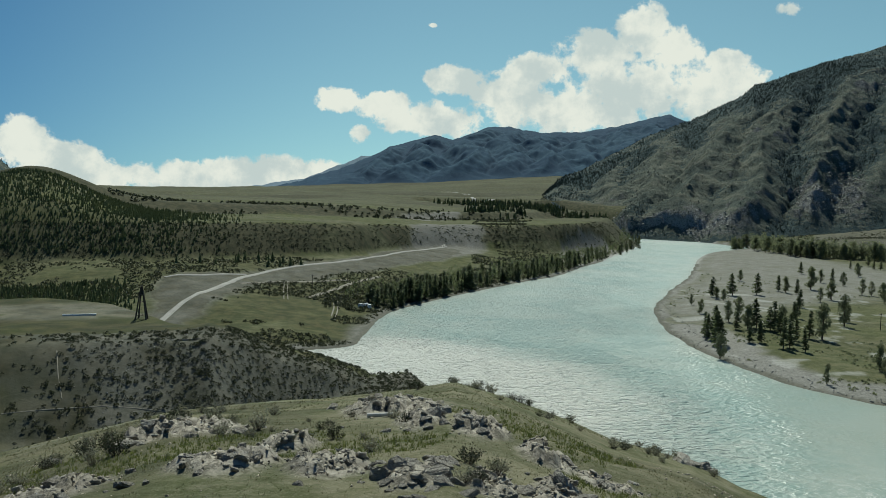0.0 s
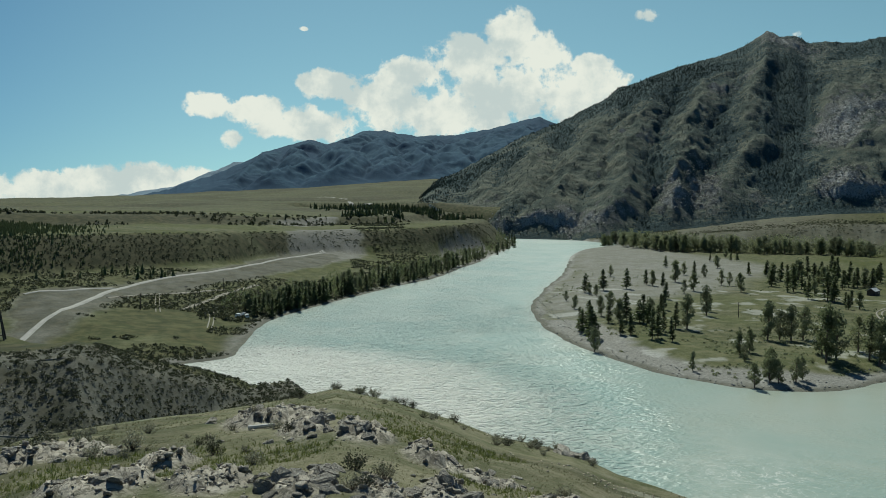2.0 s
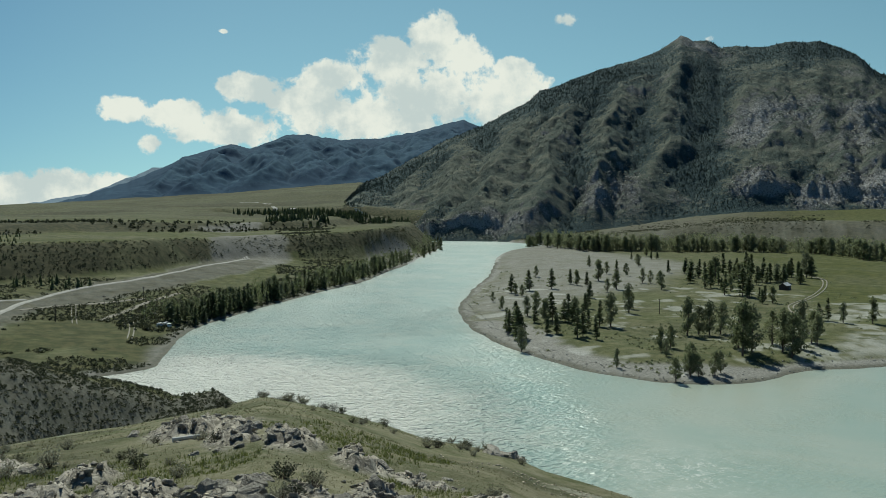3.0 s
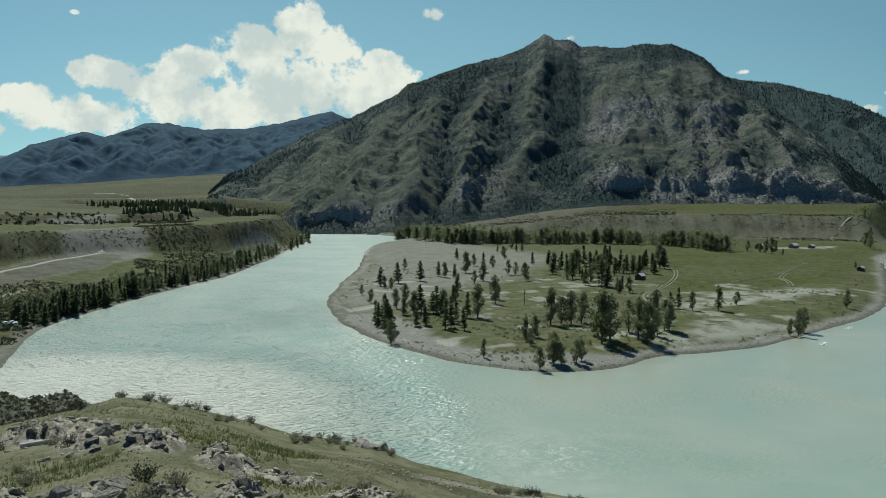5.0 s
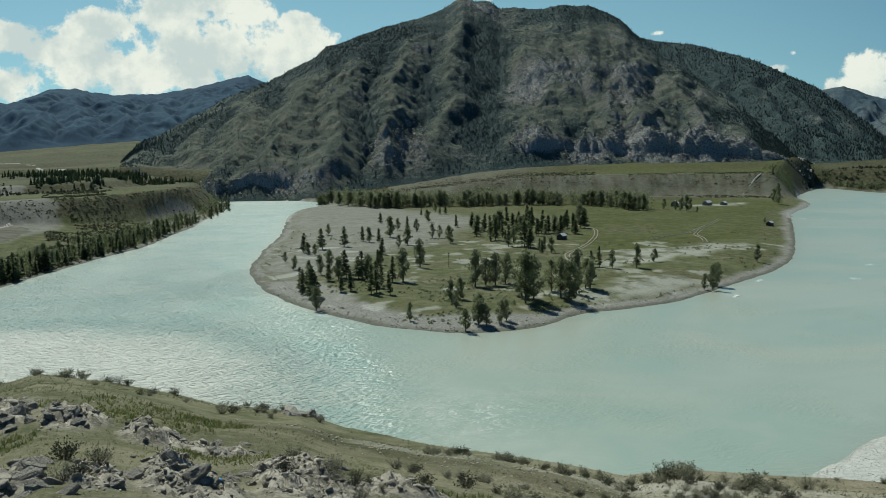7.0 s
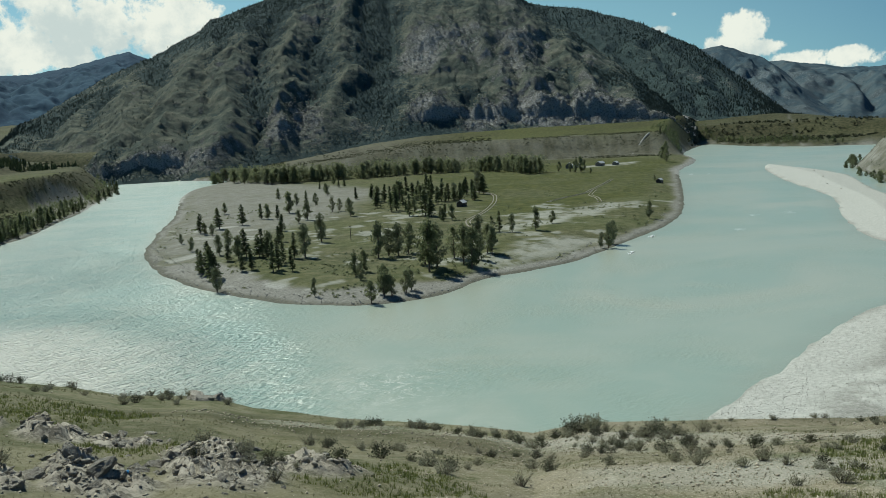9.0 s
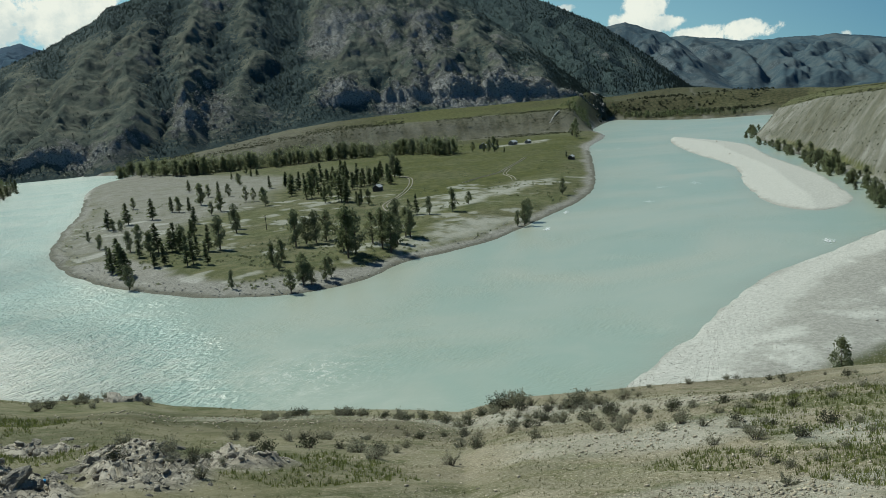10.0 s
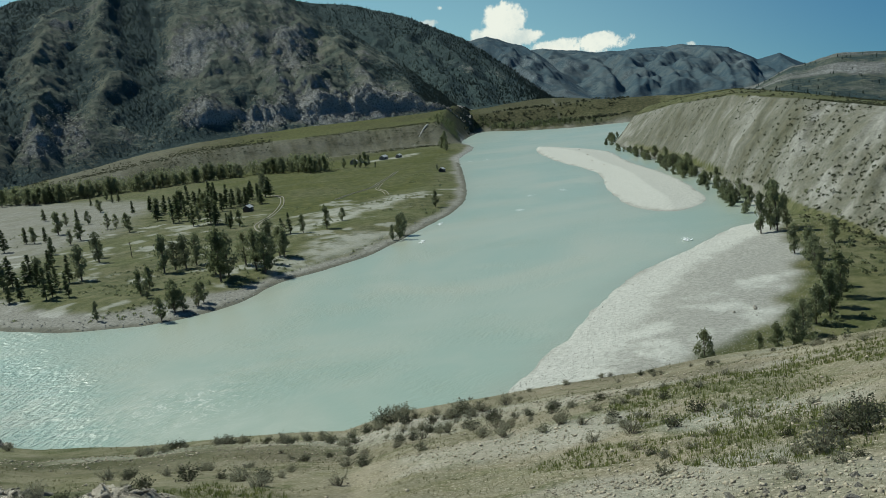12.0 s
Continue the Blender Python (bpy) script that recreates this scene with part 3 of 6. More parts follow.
def build_ground():
    az = np.concatenate([np.arange(-33, 80.5, 0.16), np.arange(82, 326, 2.0)])
    r = np.concatenate([[0.0, 0.4], *(np.geomspace(lo, hi, n, endpoint=False) for lo, hi, n in ((1.2, 7, 24), (7, 70, 230), (70, 250, 120), (250, 900, 240), (900, 4900, 80))), [4900]])
    a, rr = np.meshgrid(np.radians(az), r)
    x, y = (rr * np.sin(a)), (rr * np.cos(a))
    xf, yf = x.ravel(), y.ravel()
    z = heights(xf, yf)
    d = shore(xf, yf)
    rf, af = rr.ravel(), np.degrees(np.arctan2(xf, yf))
    left = (np.interp(yf, *np.array(MIDSTREAM).T) > xf) & (yf > 205)
    n1, n2 = fbm(xf, yf, 30, 5, 101, 0.6), fbm(xf, yf, 7, 5, 102, 0.6)
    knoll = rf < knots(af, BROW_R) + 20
    gravel = (1 - step(d + 5 * n1, 3, 9)) * ~knoll
    gravel = np.maximum(gravel, patch(xf, yf, GRAVEL_FLAT, 14, 103, 20) * (0.75 + 0.5 * n2))
    gravel = np.maximum(gravel, patch(xf, yf, GRAVEL_NEAR, 3, 108, 5))
    gravel = np.maximum(gravel, patch(xf, yf, GRAVEL_BEACH, 3, 104, 4))
    sand = np.zeros(len(xf))
    for k, outline in enumerate(SANDS):
        sand = np.maximum(sand, (0.55 if k in (0, 1, 5) else 1.0) * patch(xf, yf, outline, 4, 105 + k, 6) * step(n2, -0.5, 0.1))
    sand = np.maximum(sand, patch(xf, yf, GRAVEL_NEAR, 3, 108, 5) * np.clip(0.35 + 0.6 * (1 - step(d + 5 * n2, 9, 17)) + 0.7 * step(n1, 0.2, 0.4), 0, 1))
    sand = np.maximum(sand, patch(xf, yf, BAR.tolist()[::4], 2, 110, 3))
    sand = np.maximum(sand, 0.45 * (1 - step(np.abs(d - 1.2), 0.8, 2.2)) * ~knoll)
    lush = step(n1, -0.6, 0.3) * np.where(left, np.where(rf < 900, 1.0, 0.3), 0.5) * ~knoll * (0.8 + 0.4 * n2)
    lush = np.maximum(lush, 0.8 * ((af < -14) & (rf > 100) & (rf < 190)))
    lush = np.maximum(lush, patch(xf, yf, MEADOW, 10, 111, 14) * np.clip(0.85 + 0.7 * n1 + 0.4 * n2, 0.2, 1))
    spots = step(fbm(xf, yf, 13, 4, 152, 0.6), 0.22, 0.42) * (d > 6) * (yf > 200) * ~left * (rf < 480)
    sand = np.maximum(sand, 0.45 * spots)
    bench = (af > 24) & (af < 52) & (rf > 1020) & ~left
    lush = np.where(bench, 0.85 * step(rf, 1080, 1105) * step(af + 3 * n1, 31, 37), lush)
    gravel = np.where(bench & (af < 37), (0.55 + 0.5 * n2) * (1 - step(af + 3 * n1, 29, 36)), gravel)
    low_end = bench & (af < 36)
    scarp = (af > 22) & (af < 52) & (rf > 985) & (rf < 1090 + 14 * n1) & ~left
    gravel = np.where(scarp, 0.5 + 0.5 * n1, gravel)
    slope = (af > 56) & (rf > knots(af, SLOPE_FOOT) + 4)
    slope &= rf < knots(af, SLOPE_TOP) + 8 + 10 * n1
    up = np.clip((rf - knots(af, SLOPE_FOOT)) / (knots(af, SLOPE_TOP) - knots(af, SLOPE_FOOT)), 0, 1)
    rill = 0.7 * fbm(af * 5 - 14 * up + 5 * n1, rf * 0.02, 6, 5, 53, 0.6) + 0.7 * n2
    gravel = np.where(slope, 0.75 + 0.4 * rill, gravel)
    sand = np.where(slope, 0.16 * step(rill, 0.0, 0.5), sand)
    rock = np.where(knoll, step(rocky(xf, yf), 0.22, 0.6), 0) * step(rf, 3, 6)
    scrub = np.where(left & (rf > 380) & (z > 14) & (z < knots(af, TERRACE_Z) - 1.0) & (rf < 1000), step(n1, -0.9, 0.1) * 0.9, 0)
    edge = np.abs(rf - knots(af, UPPER_R) - 30 * n1)
    scrub = np.where(left, np.maximum(scrub, 0.85 * (1 - step(edge, 18, 42))), scrub)
    scrub = np.where(left & (rf < 480), np.maximum(scrub, np.clip(0.28 + 0.5 * n1 + 0.4 * n2, 0.08, 0.8)), scrub)
    scrub = np.where(slope, 0.3 - 0.6 * rill, scrub)
    scrub = np.where(scarp, 0.55 + 0.4 * n2, scrub)
    scrub = np.where((rf > 900) & ~scarp, np.maximum(scrub, 0.55 * step(fbm(xf, yf, 180, 5, 141, 0.6), -0.15, 0.35)), scrub)
    swale = fbm(xf * 0.35, yf, 130, 5, 142, 0.6)
    scrub = np.where(left & (rf > 850), np.maximum(scrub, np.clip(0.3 + 0.35 * n1 + 0.6 * step(swale, 0.0, 0.35), 0, 0.85)), scrub)
    scrub = np.maximum(scrub, 0.9 * patch(xf, yf, PLATEAU_SCARP, 14, 143, 18))
    scrub = np.where((af > 50.5) & (af < 64) & (rf > 1150), np.clip(0.74 + 0.5 * n1, 0.4, 0.95), scrub)
    scrub = np.where(low_end, 0.55 + 0.5 * n2, scrub)
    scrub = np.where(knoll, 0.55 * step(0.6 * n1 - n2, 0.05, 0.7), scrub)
    loose = knoll * step(stony(xf, yf) - rocky(xf, yf), 0.15, 0.6)
    sand = np.maximum(sand, 0.35 * loose * step(n2, -0.4, 0.3))
    # scrub weight tones all the hill and gully ground darker
    gully = (af < 4) & (rf > 58) & (rf < 200)
    scrub = np.where(gully, np.maximum(scrub, 0.6 + 0.6 * n2), scrub)
    hill = (af < 2) & (rf > 85) & (rf < 200) & ~knoll
    stony_face = hill & (rf < knots(af, HILL_R) - 1.5 + 3 * n2)
    gravel = np.where(stony_face, 0.9 + 0.3 * n2 - 0.75 * (1 - step(af + 5 * n1, -29, -22)), np.where(hill, 0.0, gravel))
    sand = np.where(stony_face, 0.3 * step(n2 + 0.4 * n1, -0.1, 0.5), np.where(hill, 0.0, sand))
    lush = np.where(stony_face, 0.25, np.where(hill, 0.75 + 0.5 * n1, lush))
    dirt = patch(xf, yf, BARE_FLAT, 3, 130, 5) * step(n2, -0.6, 0.0)
    sand = np.maximum(sand, 0.3 * dirt)
    lush = lush * (1 - 0.9 * dirt)
    earth = np.maximum(dirt, knoll * (0.22 + 0.78 * step(af + 14 * n1, 22, 50)))
    for k, outline in enumerate(QUARRIES):
        pit = patch(xf, yf, outline, 4, 120 + k, 7)
        gravel = np.maximum(gravel, pit)
        scrub = np.where(pit > 0.5, (0.3 if k in (0, 3, 4) else 0.68) + 0.3 * n2, scrub)
    wet = (1 - step(d + 1.5 * n2, 1.5, 4.0)) * (rf < 700) * ~knoll * (yf > 185) * (signed(xf, yf, BAR) > 8)
    scrub = np.maximum(scrub, 0.6 * wet)
    sand = sand * (1 - 0.8 * wet)
    shape = x.shape
    ob = grid_mesh("ground", x, y, z.reshape(shape), GROUND,
                   (("cover", (gravel, sand, lush)), ("wear", (rock, scrub, earth))), wrap=True)
    return tagged(ob, "grassy stony valley floor with terraces and gravel banks", "ground", kind="structure")


PLATEAU_SCARP = [(-215, 586), (-195, 625), (-191, 760), (-150, 700), (-128, 640), (-150, 580)]
GRAVEL_FLAT = [(230, 760), (280, 850), (335, 930), (330, 720), (330, 560), (275, 490), (200, 420), (150, 370), (118, 320), (92, 330), (112, 420), (175, 580)]
GRAVEL_NEAR = [(98, 80), (127, 88), (160, 97), (196, 103), (253, 104), (266, 100), (258, 90), (232, 78), (189, 61), (161, 56), (136, 54), (122, 58), (100, 64), (88, 72)]
GRAVEL_BEACH = [(92, 330), (108, 300), (104, 250), (112, 222), (135, 213), (158, 214), (158, 206), (128, 195), (100, 210), (85, 250), (82, 300)]
SANDS = [[(165, 216), (200, 222), (235, 235), (215, 250), (190, 236), (170, 226)], [(220, 285), (270, 318), (330, 325), (345, 312), (290, 292), (240, 278)],
         [(101, 80), (127, 88), (160, 97), (196, 103), (214, 97), (180, 90), (150, 80), (122, 68), (110, 70)], [(126, 58), (133, 66), (128, 72), (116, 66)],
         [(230, 104), (263, 101), (240, 88), (222, 92)], [(560, 590), (640, 585), (600, 560)]]
MEADOW = [(250, 330), (300, 400), (390, 560), (440, 680), (620, 720), (700, 600), (560, 480), (440, 380), (350, 335), (300, 318)]
BARE_FLAT = [(-95, 134), (-76, 140), (-62, 144), (-53, 142), (-47, 134), (-48, 126), (-58, 124), (-76, 121), (-95, 118)]
QUARRIES = [[(-20, 580), (-16, 640), (16, 680), (34, 660), (24, 600), (4, 556)], [(-118, 352), (-96, 380), (-90, 396), (-84, 372), (-86, 337), (-87, 305), (-84, 262), (-98, 250), (-104, 300)],
            [(-92, 380), (-88, 398), (-74, 438), (-53, 490), (-20, 572), (8, 612), (12, 585), (4, 555), (-20, 498), (-57, 415), (-80, 368)], [(95, 620), (130, 720), (170, 800), (150, 820), (100, 700)], [(-47, 742), (-21, 803), (10, 853), (14, 838), (-17, 740)]]
build_ground()

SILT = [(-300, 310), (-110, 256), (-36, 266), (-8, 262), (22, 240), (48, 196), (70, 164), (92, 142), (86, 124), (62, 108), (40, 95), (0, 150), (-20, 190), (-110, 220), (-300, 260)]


def build_river():
    gx, gy = np.meshgrid(np.linspace(-330, 1500, 306), np.linspace(60, 1400, 226))
    x, y = gx.ravel(), gy.ravel()
    silt_glitter = patch(x, y, SILT, 26, 151, 30)
    eddy = np.exp(-((x - 77) / 13)**2 - ((y - 134) / 11)**2) + 0.8 * np.exp(-((x - 40) / 34)**2 - ((y - 190) / 30)**2)
    shallow = np.maximum(step(shore(x, y), -6, -0.5), np.exp(-((x + 11) / 8)**2 - ((y - 283) / 17)**2) * step(fbm(x, y, 9, 4, 161), -0.5, 0.2))
    az = np.degrees(np.arctan2(x, y))
    # chop is set by bearing from the eye, over the sun's glitter stretch
    chop = 0.08 + 0.85 * step(-az, -29, -6) * step(np.hypot(x, y), 110, 150) * (1 - 0.3 * step(y, 260, 420)) + 0.25 * (y > 300) * step(-az, -25, -10) + 0.75 * silt_glitter * step(-az, -30, -8)
    silt_glitter = silt_glitter * (0.3 + 0.7 * step(-az, -22, -4))
    ob = grid_mesh("river", gx, gy, 0 * gx, RIVER, (("flow", (silt_glitter, eddy, shallow)), ("chop", (chop, 0 * x, 0 * x))))
    ob.data.flip_normals()
    return tagged(ob, "wide milky turquoise glacial river glinting in the sun", "water", kind="structure")


build_river()


CRAG_SPOTS = {}


def mountain(name, label, mat, ridge, foot, seed, gully, lean=((0, 0), (1, 0)), az_step=0.12, rings=140, rock=0.5, wood=0.5, jag=1.0, trees=0, tree_size=(5, 10), crags=(), wander=0.10, rough=0.26, fold=0.27, stretch=0.10, spurs=(), bold=0.34, folds=0.9, stands=(), scarps=()):
    """A mountain side. Ridge knots are (bearing, elevation, distance), foot knots (bearing, distance); lean tells how the spurs slant."""
    k = np.array(ridge, float)
    az = np.arange(k[0, 0], k[-1, 0] + 1e-6, az_step)
    s = np.concatenate([[-0.04], np.linspace(0, 1.3, rings)])
    a, ss = np.meshgrid(az, s)
    elev, far = np.interp(a, k[:, 0], k[:, 1]), np.interp(a, k[:, 0], k[:, 2])
    near = knots(a, foot)
    r = near + (far - near) * ss
    x, y = r * np.sin(np.radians(a)), r * np.cos(np.radians(a))
    xf, yf = x.ravel(), y.ravel()
    size = float((far - near).mean())
    toe = np.radians(az)
    base = heights(near[0] * np.sin(toe), near[0] * np.cos(toe))[None, :] - 1.5
    crest = fbm((far * np.sin(np.radians(a))).ravel(), (far * np.cos(np.radians(a))).ravel(), 60, 4, seed + 9, 0.6).reshape(x.shape)
    top = EYE[2] + far * np.tan(np.radians(elev)) + jag * crest
    rise = np.where(ss < 1, 0.8 * ss + 0.2 * step(ss, 0, 1), 1 - (ss - 1) * 1.3)
    warp = wander * size * fbm(xf, yf, size * 0.45, 3, seed).reshape(x.shape)
    arc = a * 0.0175 * near - knots(a, lean) * (r - near)
    spur = fbm((arc + warp).ravel(), r.ravel() * stretch, size * fold, 6, seed + 1, 0.55, True).reshape(x.shape)
    z0 = np.zeros_like(x)
    crag = fbm(xf, yf, size * 0.06, 5, seed + 2, 0.6, True).reshape(x.shape)
    mask = step(ss, 0.0, 0.2) * (1 - 0.85 * step(ss, 0.65, 1.0)) + 0.02
    wob = 2.0 * fbm(xf, yf, size * 0.25, 5, seed + 6, 0.6).reshape(x.shape)
    tents = np.zeros_like(z0)
    for above, below, wide, high in spurs:
        axis = below + (above - below) * np.clip(ss, 0, 1)**0.85 + wob * min(wide, 1.4) * 0.9
        tents = np.maximum(tents, high * (1 - np.minimum(np.abs(a - axis) / (wide * (1.15 - 0.5 * np.clip(ss, 0, 1))), 1))**0.9) if high > 0 else tents + high * (1 - np.minimum(np.abs(a - axis) / wide, 1))
    tents = bold * tents * step(ss, -0.02, 0.12) * (1 - step(ss, 0.5, 0.97))
    part_height = np.clip((top - base) / 170, 0, 1)
    z = base + (top - base) * rise + gully * part_height * (tents + folds * spur * mask + rough * crag * step(ss, 0.0, 0.15) * (1 - 0.85 * step(ss, 0.8, 1)))
    cliff = np.zeros_like(z)
    for ca, cs, wa, ws, amount in crags:
        cliff = np.maximum(cliff, amount * np.exp(-((a - ca) / wa)**2 - ((ss - cs) / ws)**2))
    z = z + cliff * 13 * fbm(xf, yf, size * 0.03, 5, seed + 5, 0.65, True).reshape(x.shape)
    for ca, wa, rim, high in scarps:
        rim = rim + 0.03 * fbm(xf, yf, size * 0.12, 5, seed + 7, 0.6).reshape(x.shape)
        band = np.exp(-((a - ca) / wa)**4) * step(fbm(xf, yf, size * 0.1, 4, seed + 8, 0.6).reshape(x.shape), -0.25, 0.25)
        z = z + high * band * step(ss - rim, 0, 0.012) * (1 - step(ss - rim, 0.08, 0.5))
        cliff = np.maximum(cliff, 0.5 * band * step(ss - rim, -0.02, 0.0) * (1 - step(ss - rim, 0.012, 0.05)))
    z = np.where(ss < -0.001, base - 30, z)
    patchy = fbm(xf, yf, size * 0.22, 5, seed + 3, 0.6).reshape(x.shape)
    dz = np.gradient(z, axis=0) / np.maximum(np.gradient(r, axis=0), 1e-3)
    rock_w = rock + 0.8 * patchy + 0.6 * (np.abs(dz) - 0.6) + cliff
    wood_w = wood - 0.7 * patchy - 0.35 * spur * mask - 0.8 * (tents - 0.3) - 0.8 * cliff
    for ca, cs, wa, ws, amount in stands:
        wood_w = wood_w + amount * np.exp(-((a - ca) / wa)**2 - ((ss - cs) / ws)**2)
    ob = grid_mesh(name, x, y, z, mat, (("wear", (rock_w, wood_w, 0 * z)),))
    CRAG_SPOTS[name] = (xf, yf, z.ravel(), (np.clip(1.6 * cliff + 0.5 * np.clip(rock_w - 0.35, 0, 1), 0, 1)**1.5 * (ss > 0.02) * (ss < 0.97)).ravel())
    if trees:
        rng = np.random.default_rng(seed)
        w = (np.clip(wood_w - 0.3, 0.04, 1)**1.3 * (ss > 0.02) * (ss < 1.02)).ravel()
        i = rng.choice(len(w), trees, p=w / w.sum())
        conifer_stuff(name.replace("mountain", "larch_wood"), "scattered dark larch woods on the mountainside", xf[i] + rng.uniform(-3, 3, trees), yf[i] + rng.uniform(-3, 3, trees),
                      z.ravel()[i] - 1.0, rng.uniform(*tree_size, trees), seed, 2, WOODS)
    return tagged(ob, label, "mountain", kind="structure")


def loose_faces(name, corners, mat, label, category, kind="stuff"):
    """A mesh of separate faces, given as an array of faces x corners x 3."""
    n, c, _ = corners.shape
    me = bpy.data.meshes.new(name)
    me.vertices.add(n * c)
    me.vertices.foreach_set("co", corners.astype(np.float32).ravel())
    me.loops.add(n * c)
    me.loops.foreach_set("vertex_index", np.arange(n * c, dtype=np.int32))
    me.polygons.add(n)
    me.polygons.foreach_set("loop_start", np.arange(0, n * c, c, dtype=np.int32))
    me.update(calc_edges=True)
    me.materials.append(mat)
    return tagged(new(name, me), label, category, kind=kind)


def conifer_stuff(name, label, x, y, z, size, seed, tiers=4, mat=None):
    """Many small conifers in one mesh: ragged tiers of drooping sprays."""
    rng = np.random.default_rng(seed)
    n, m = len(x), 6
    faces = []
    for j in range(tiers):
        lo, hi = 0.08 + 0.8 * j / tiers, 0.08 + 0.8 * j / tiers + 0.92 / tiers * 1.5
        hi = np.minimum(hi, 1.0)
        wide = 0.24 * (1 - 0.85 * j / tiers)
        turn = rng.uniform(0, 6.28, n)
        for i in range(m):
            a0, a1 = turn + 6.283 * i / m, turn + 6.283 * (i + 1.1) / m
            r0, r1 = wide * rng.uniform(0.6, 1.25, n), wide * rng.uniform(0.6, 1.25, n)
            z0, z1 = lo + rng.uniform(-0.05, 0.03, n), lo + rng.uniform(-0.05, 0.03, n)
            tip = np.stack([x, y, z + size * hi], -1)
            p0 = np.stack([x + size * r0 * np.cos(a0), y + size * r0 * np.sin(a0), z + size * z0], -1)
            p1 = np.stack([x + size * r1 * np.cos(a1), y + size * r1 * np.sin(a1), z + size * z1], -1)
            faces.append(np.stack([tip, p0, p1], 1))
    return loose_faces(name, np.concatenate(faces), mat or NEEDLES, label, "trees")


def bush_stuff(name, label, x, y, z, size, seed, mat, per=26, leaf=0.3, tall=0.75, category="bushes"):
    """Many bushes in one mesh, each a heap of small leafy sprays."""
    rng = np.random.default_rng(seed)
    n = len(x)
    d = rng.normal(size=(n, per, 3))
    d /= np.linalg.norm(d, axis=-1, keepdims=True)
    d[..., 2] = np.abs(d[..., 2])
    d *= rng.uniform(0.35, 1.0, (n, per, 1))**0.5
    c = np.stack([x, y, z], -1)[:, None] + d * (size[:, None, None] * np.array([0.55, 0.55, tall]))
    u, v = rng.normal(size=(n, per, 3)), rng.normal(size=(n, per, 3))
    u /= np.linalg.norm(u, axis=-1, keepdims=True)
    v -= u * (u * v).sum(-1, keepdims=True)
    v /= np.linalg.norm(v, axis=-1, keepdims=True)
    s = (size[:, None] * leaf * rng.uniform(0.6, 1.3, (n, per)))[..., None]
    quads = np.stack([c - u * s, c + v * s * 0.6, c + u * s, c - v * s * 0.6], 2).reshape(-1, 4, 3)
    return loose_faces(name, quads, mat, label, category)


def leafy(name, dark, light, through_light=0.35):
    """Leaves that let some light through."""
    m, t, b = material(name)
    vary = t.nodes.new("ShaderNodeObjectInfo").outputs["Random"]
    island = t.nodes.new("ShaderNodeNewGeometry").outputs["Random Per Island"]
    k = math_node(t, "ADD", math_node(t, "MULTIPLY", vary, 0.45), math_node(t, "MULTIPLY", island, 0.65), clamp=True)
    col = mix(t, k, dark, light)
    set_in(t, b, "Base Color", col)
    set_in(t, b, "Roughness", 0.7)
    set_in(t, b, "Specular IOR Level", 0.3)
    glow = t.nodes.new("ShaderNodeBsdfTranslucent")
    t.links.new(col, glow.inputs["Color"])
    both = t.nodes.new("ShaderNodeMixShader")
    both.inputs[0].default_value = through_light
    t.links.new(b.outputs[0], both.inputs[1])
    t.links.new(glow.outputs[0], both.inputs[2])
    out = [n for n in t.nodes if n.type == "OUTPUT_MATERIAL"][0]
    t.links.new(both.outputs[0], out.inputs["Surface"])
    return m


NEEDLES = leafy("larch_needles", (0.062, 0.088, 0.040), (0.185, 0.215, 0.10), 0.5)
# larch green, lightened and blued for the haze over the mountain
WOODS = leafy("hazed_mountain_larch", (0.036, 0.055, 0.049), (0.078, 0.10, 0.076))
LEAVES = leafy("poplar_leaves", (0.095, 0.12, 0.056), (0.275, 0.295, 0.168), 0.48)
BUSH = leafy("caragana_leaves", (0.03, 0.038, 0.02), (0.09, 0.098, 0.054))
SAGE = leafy("sagebrush", (0.17, 0.175, 0.11), (0.33, 0.32, 0.23))
TURF = leafy("grass_blades", (0.085, 0.095, 0.036), (0.21, 0.20, 0.105))

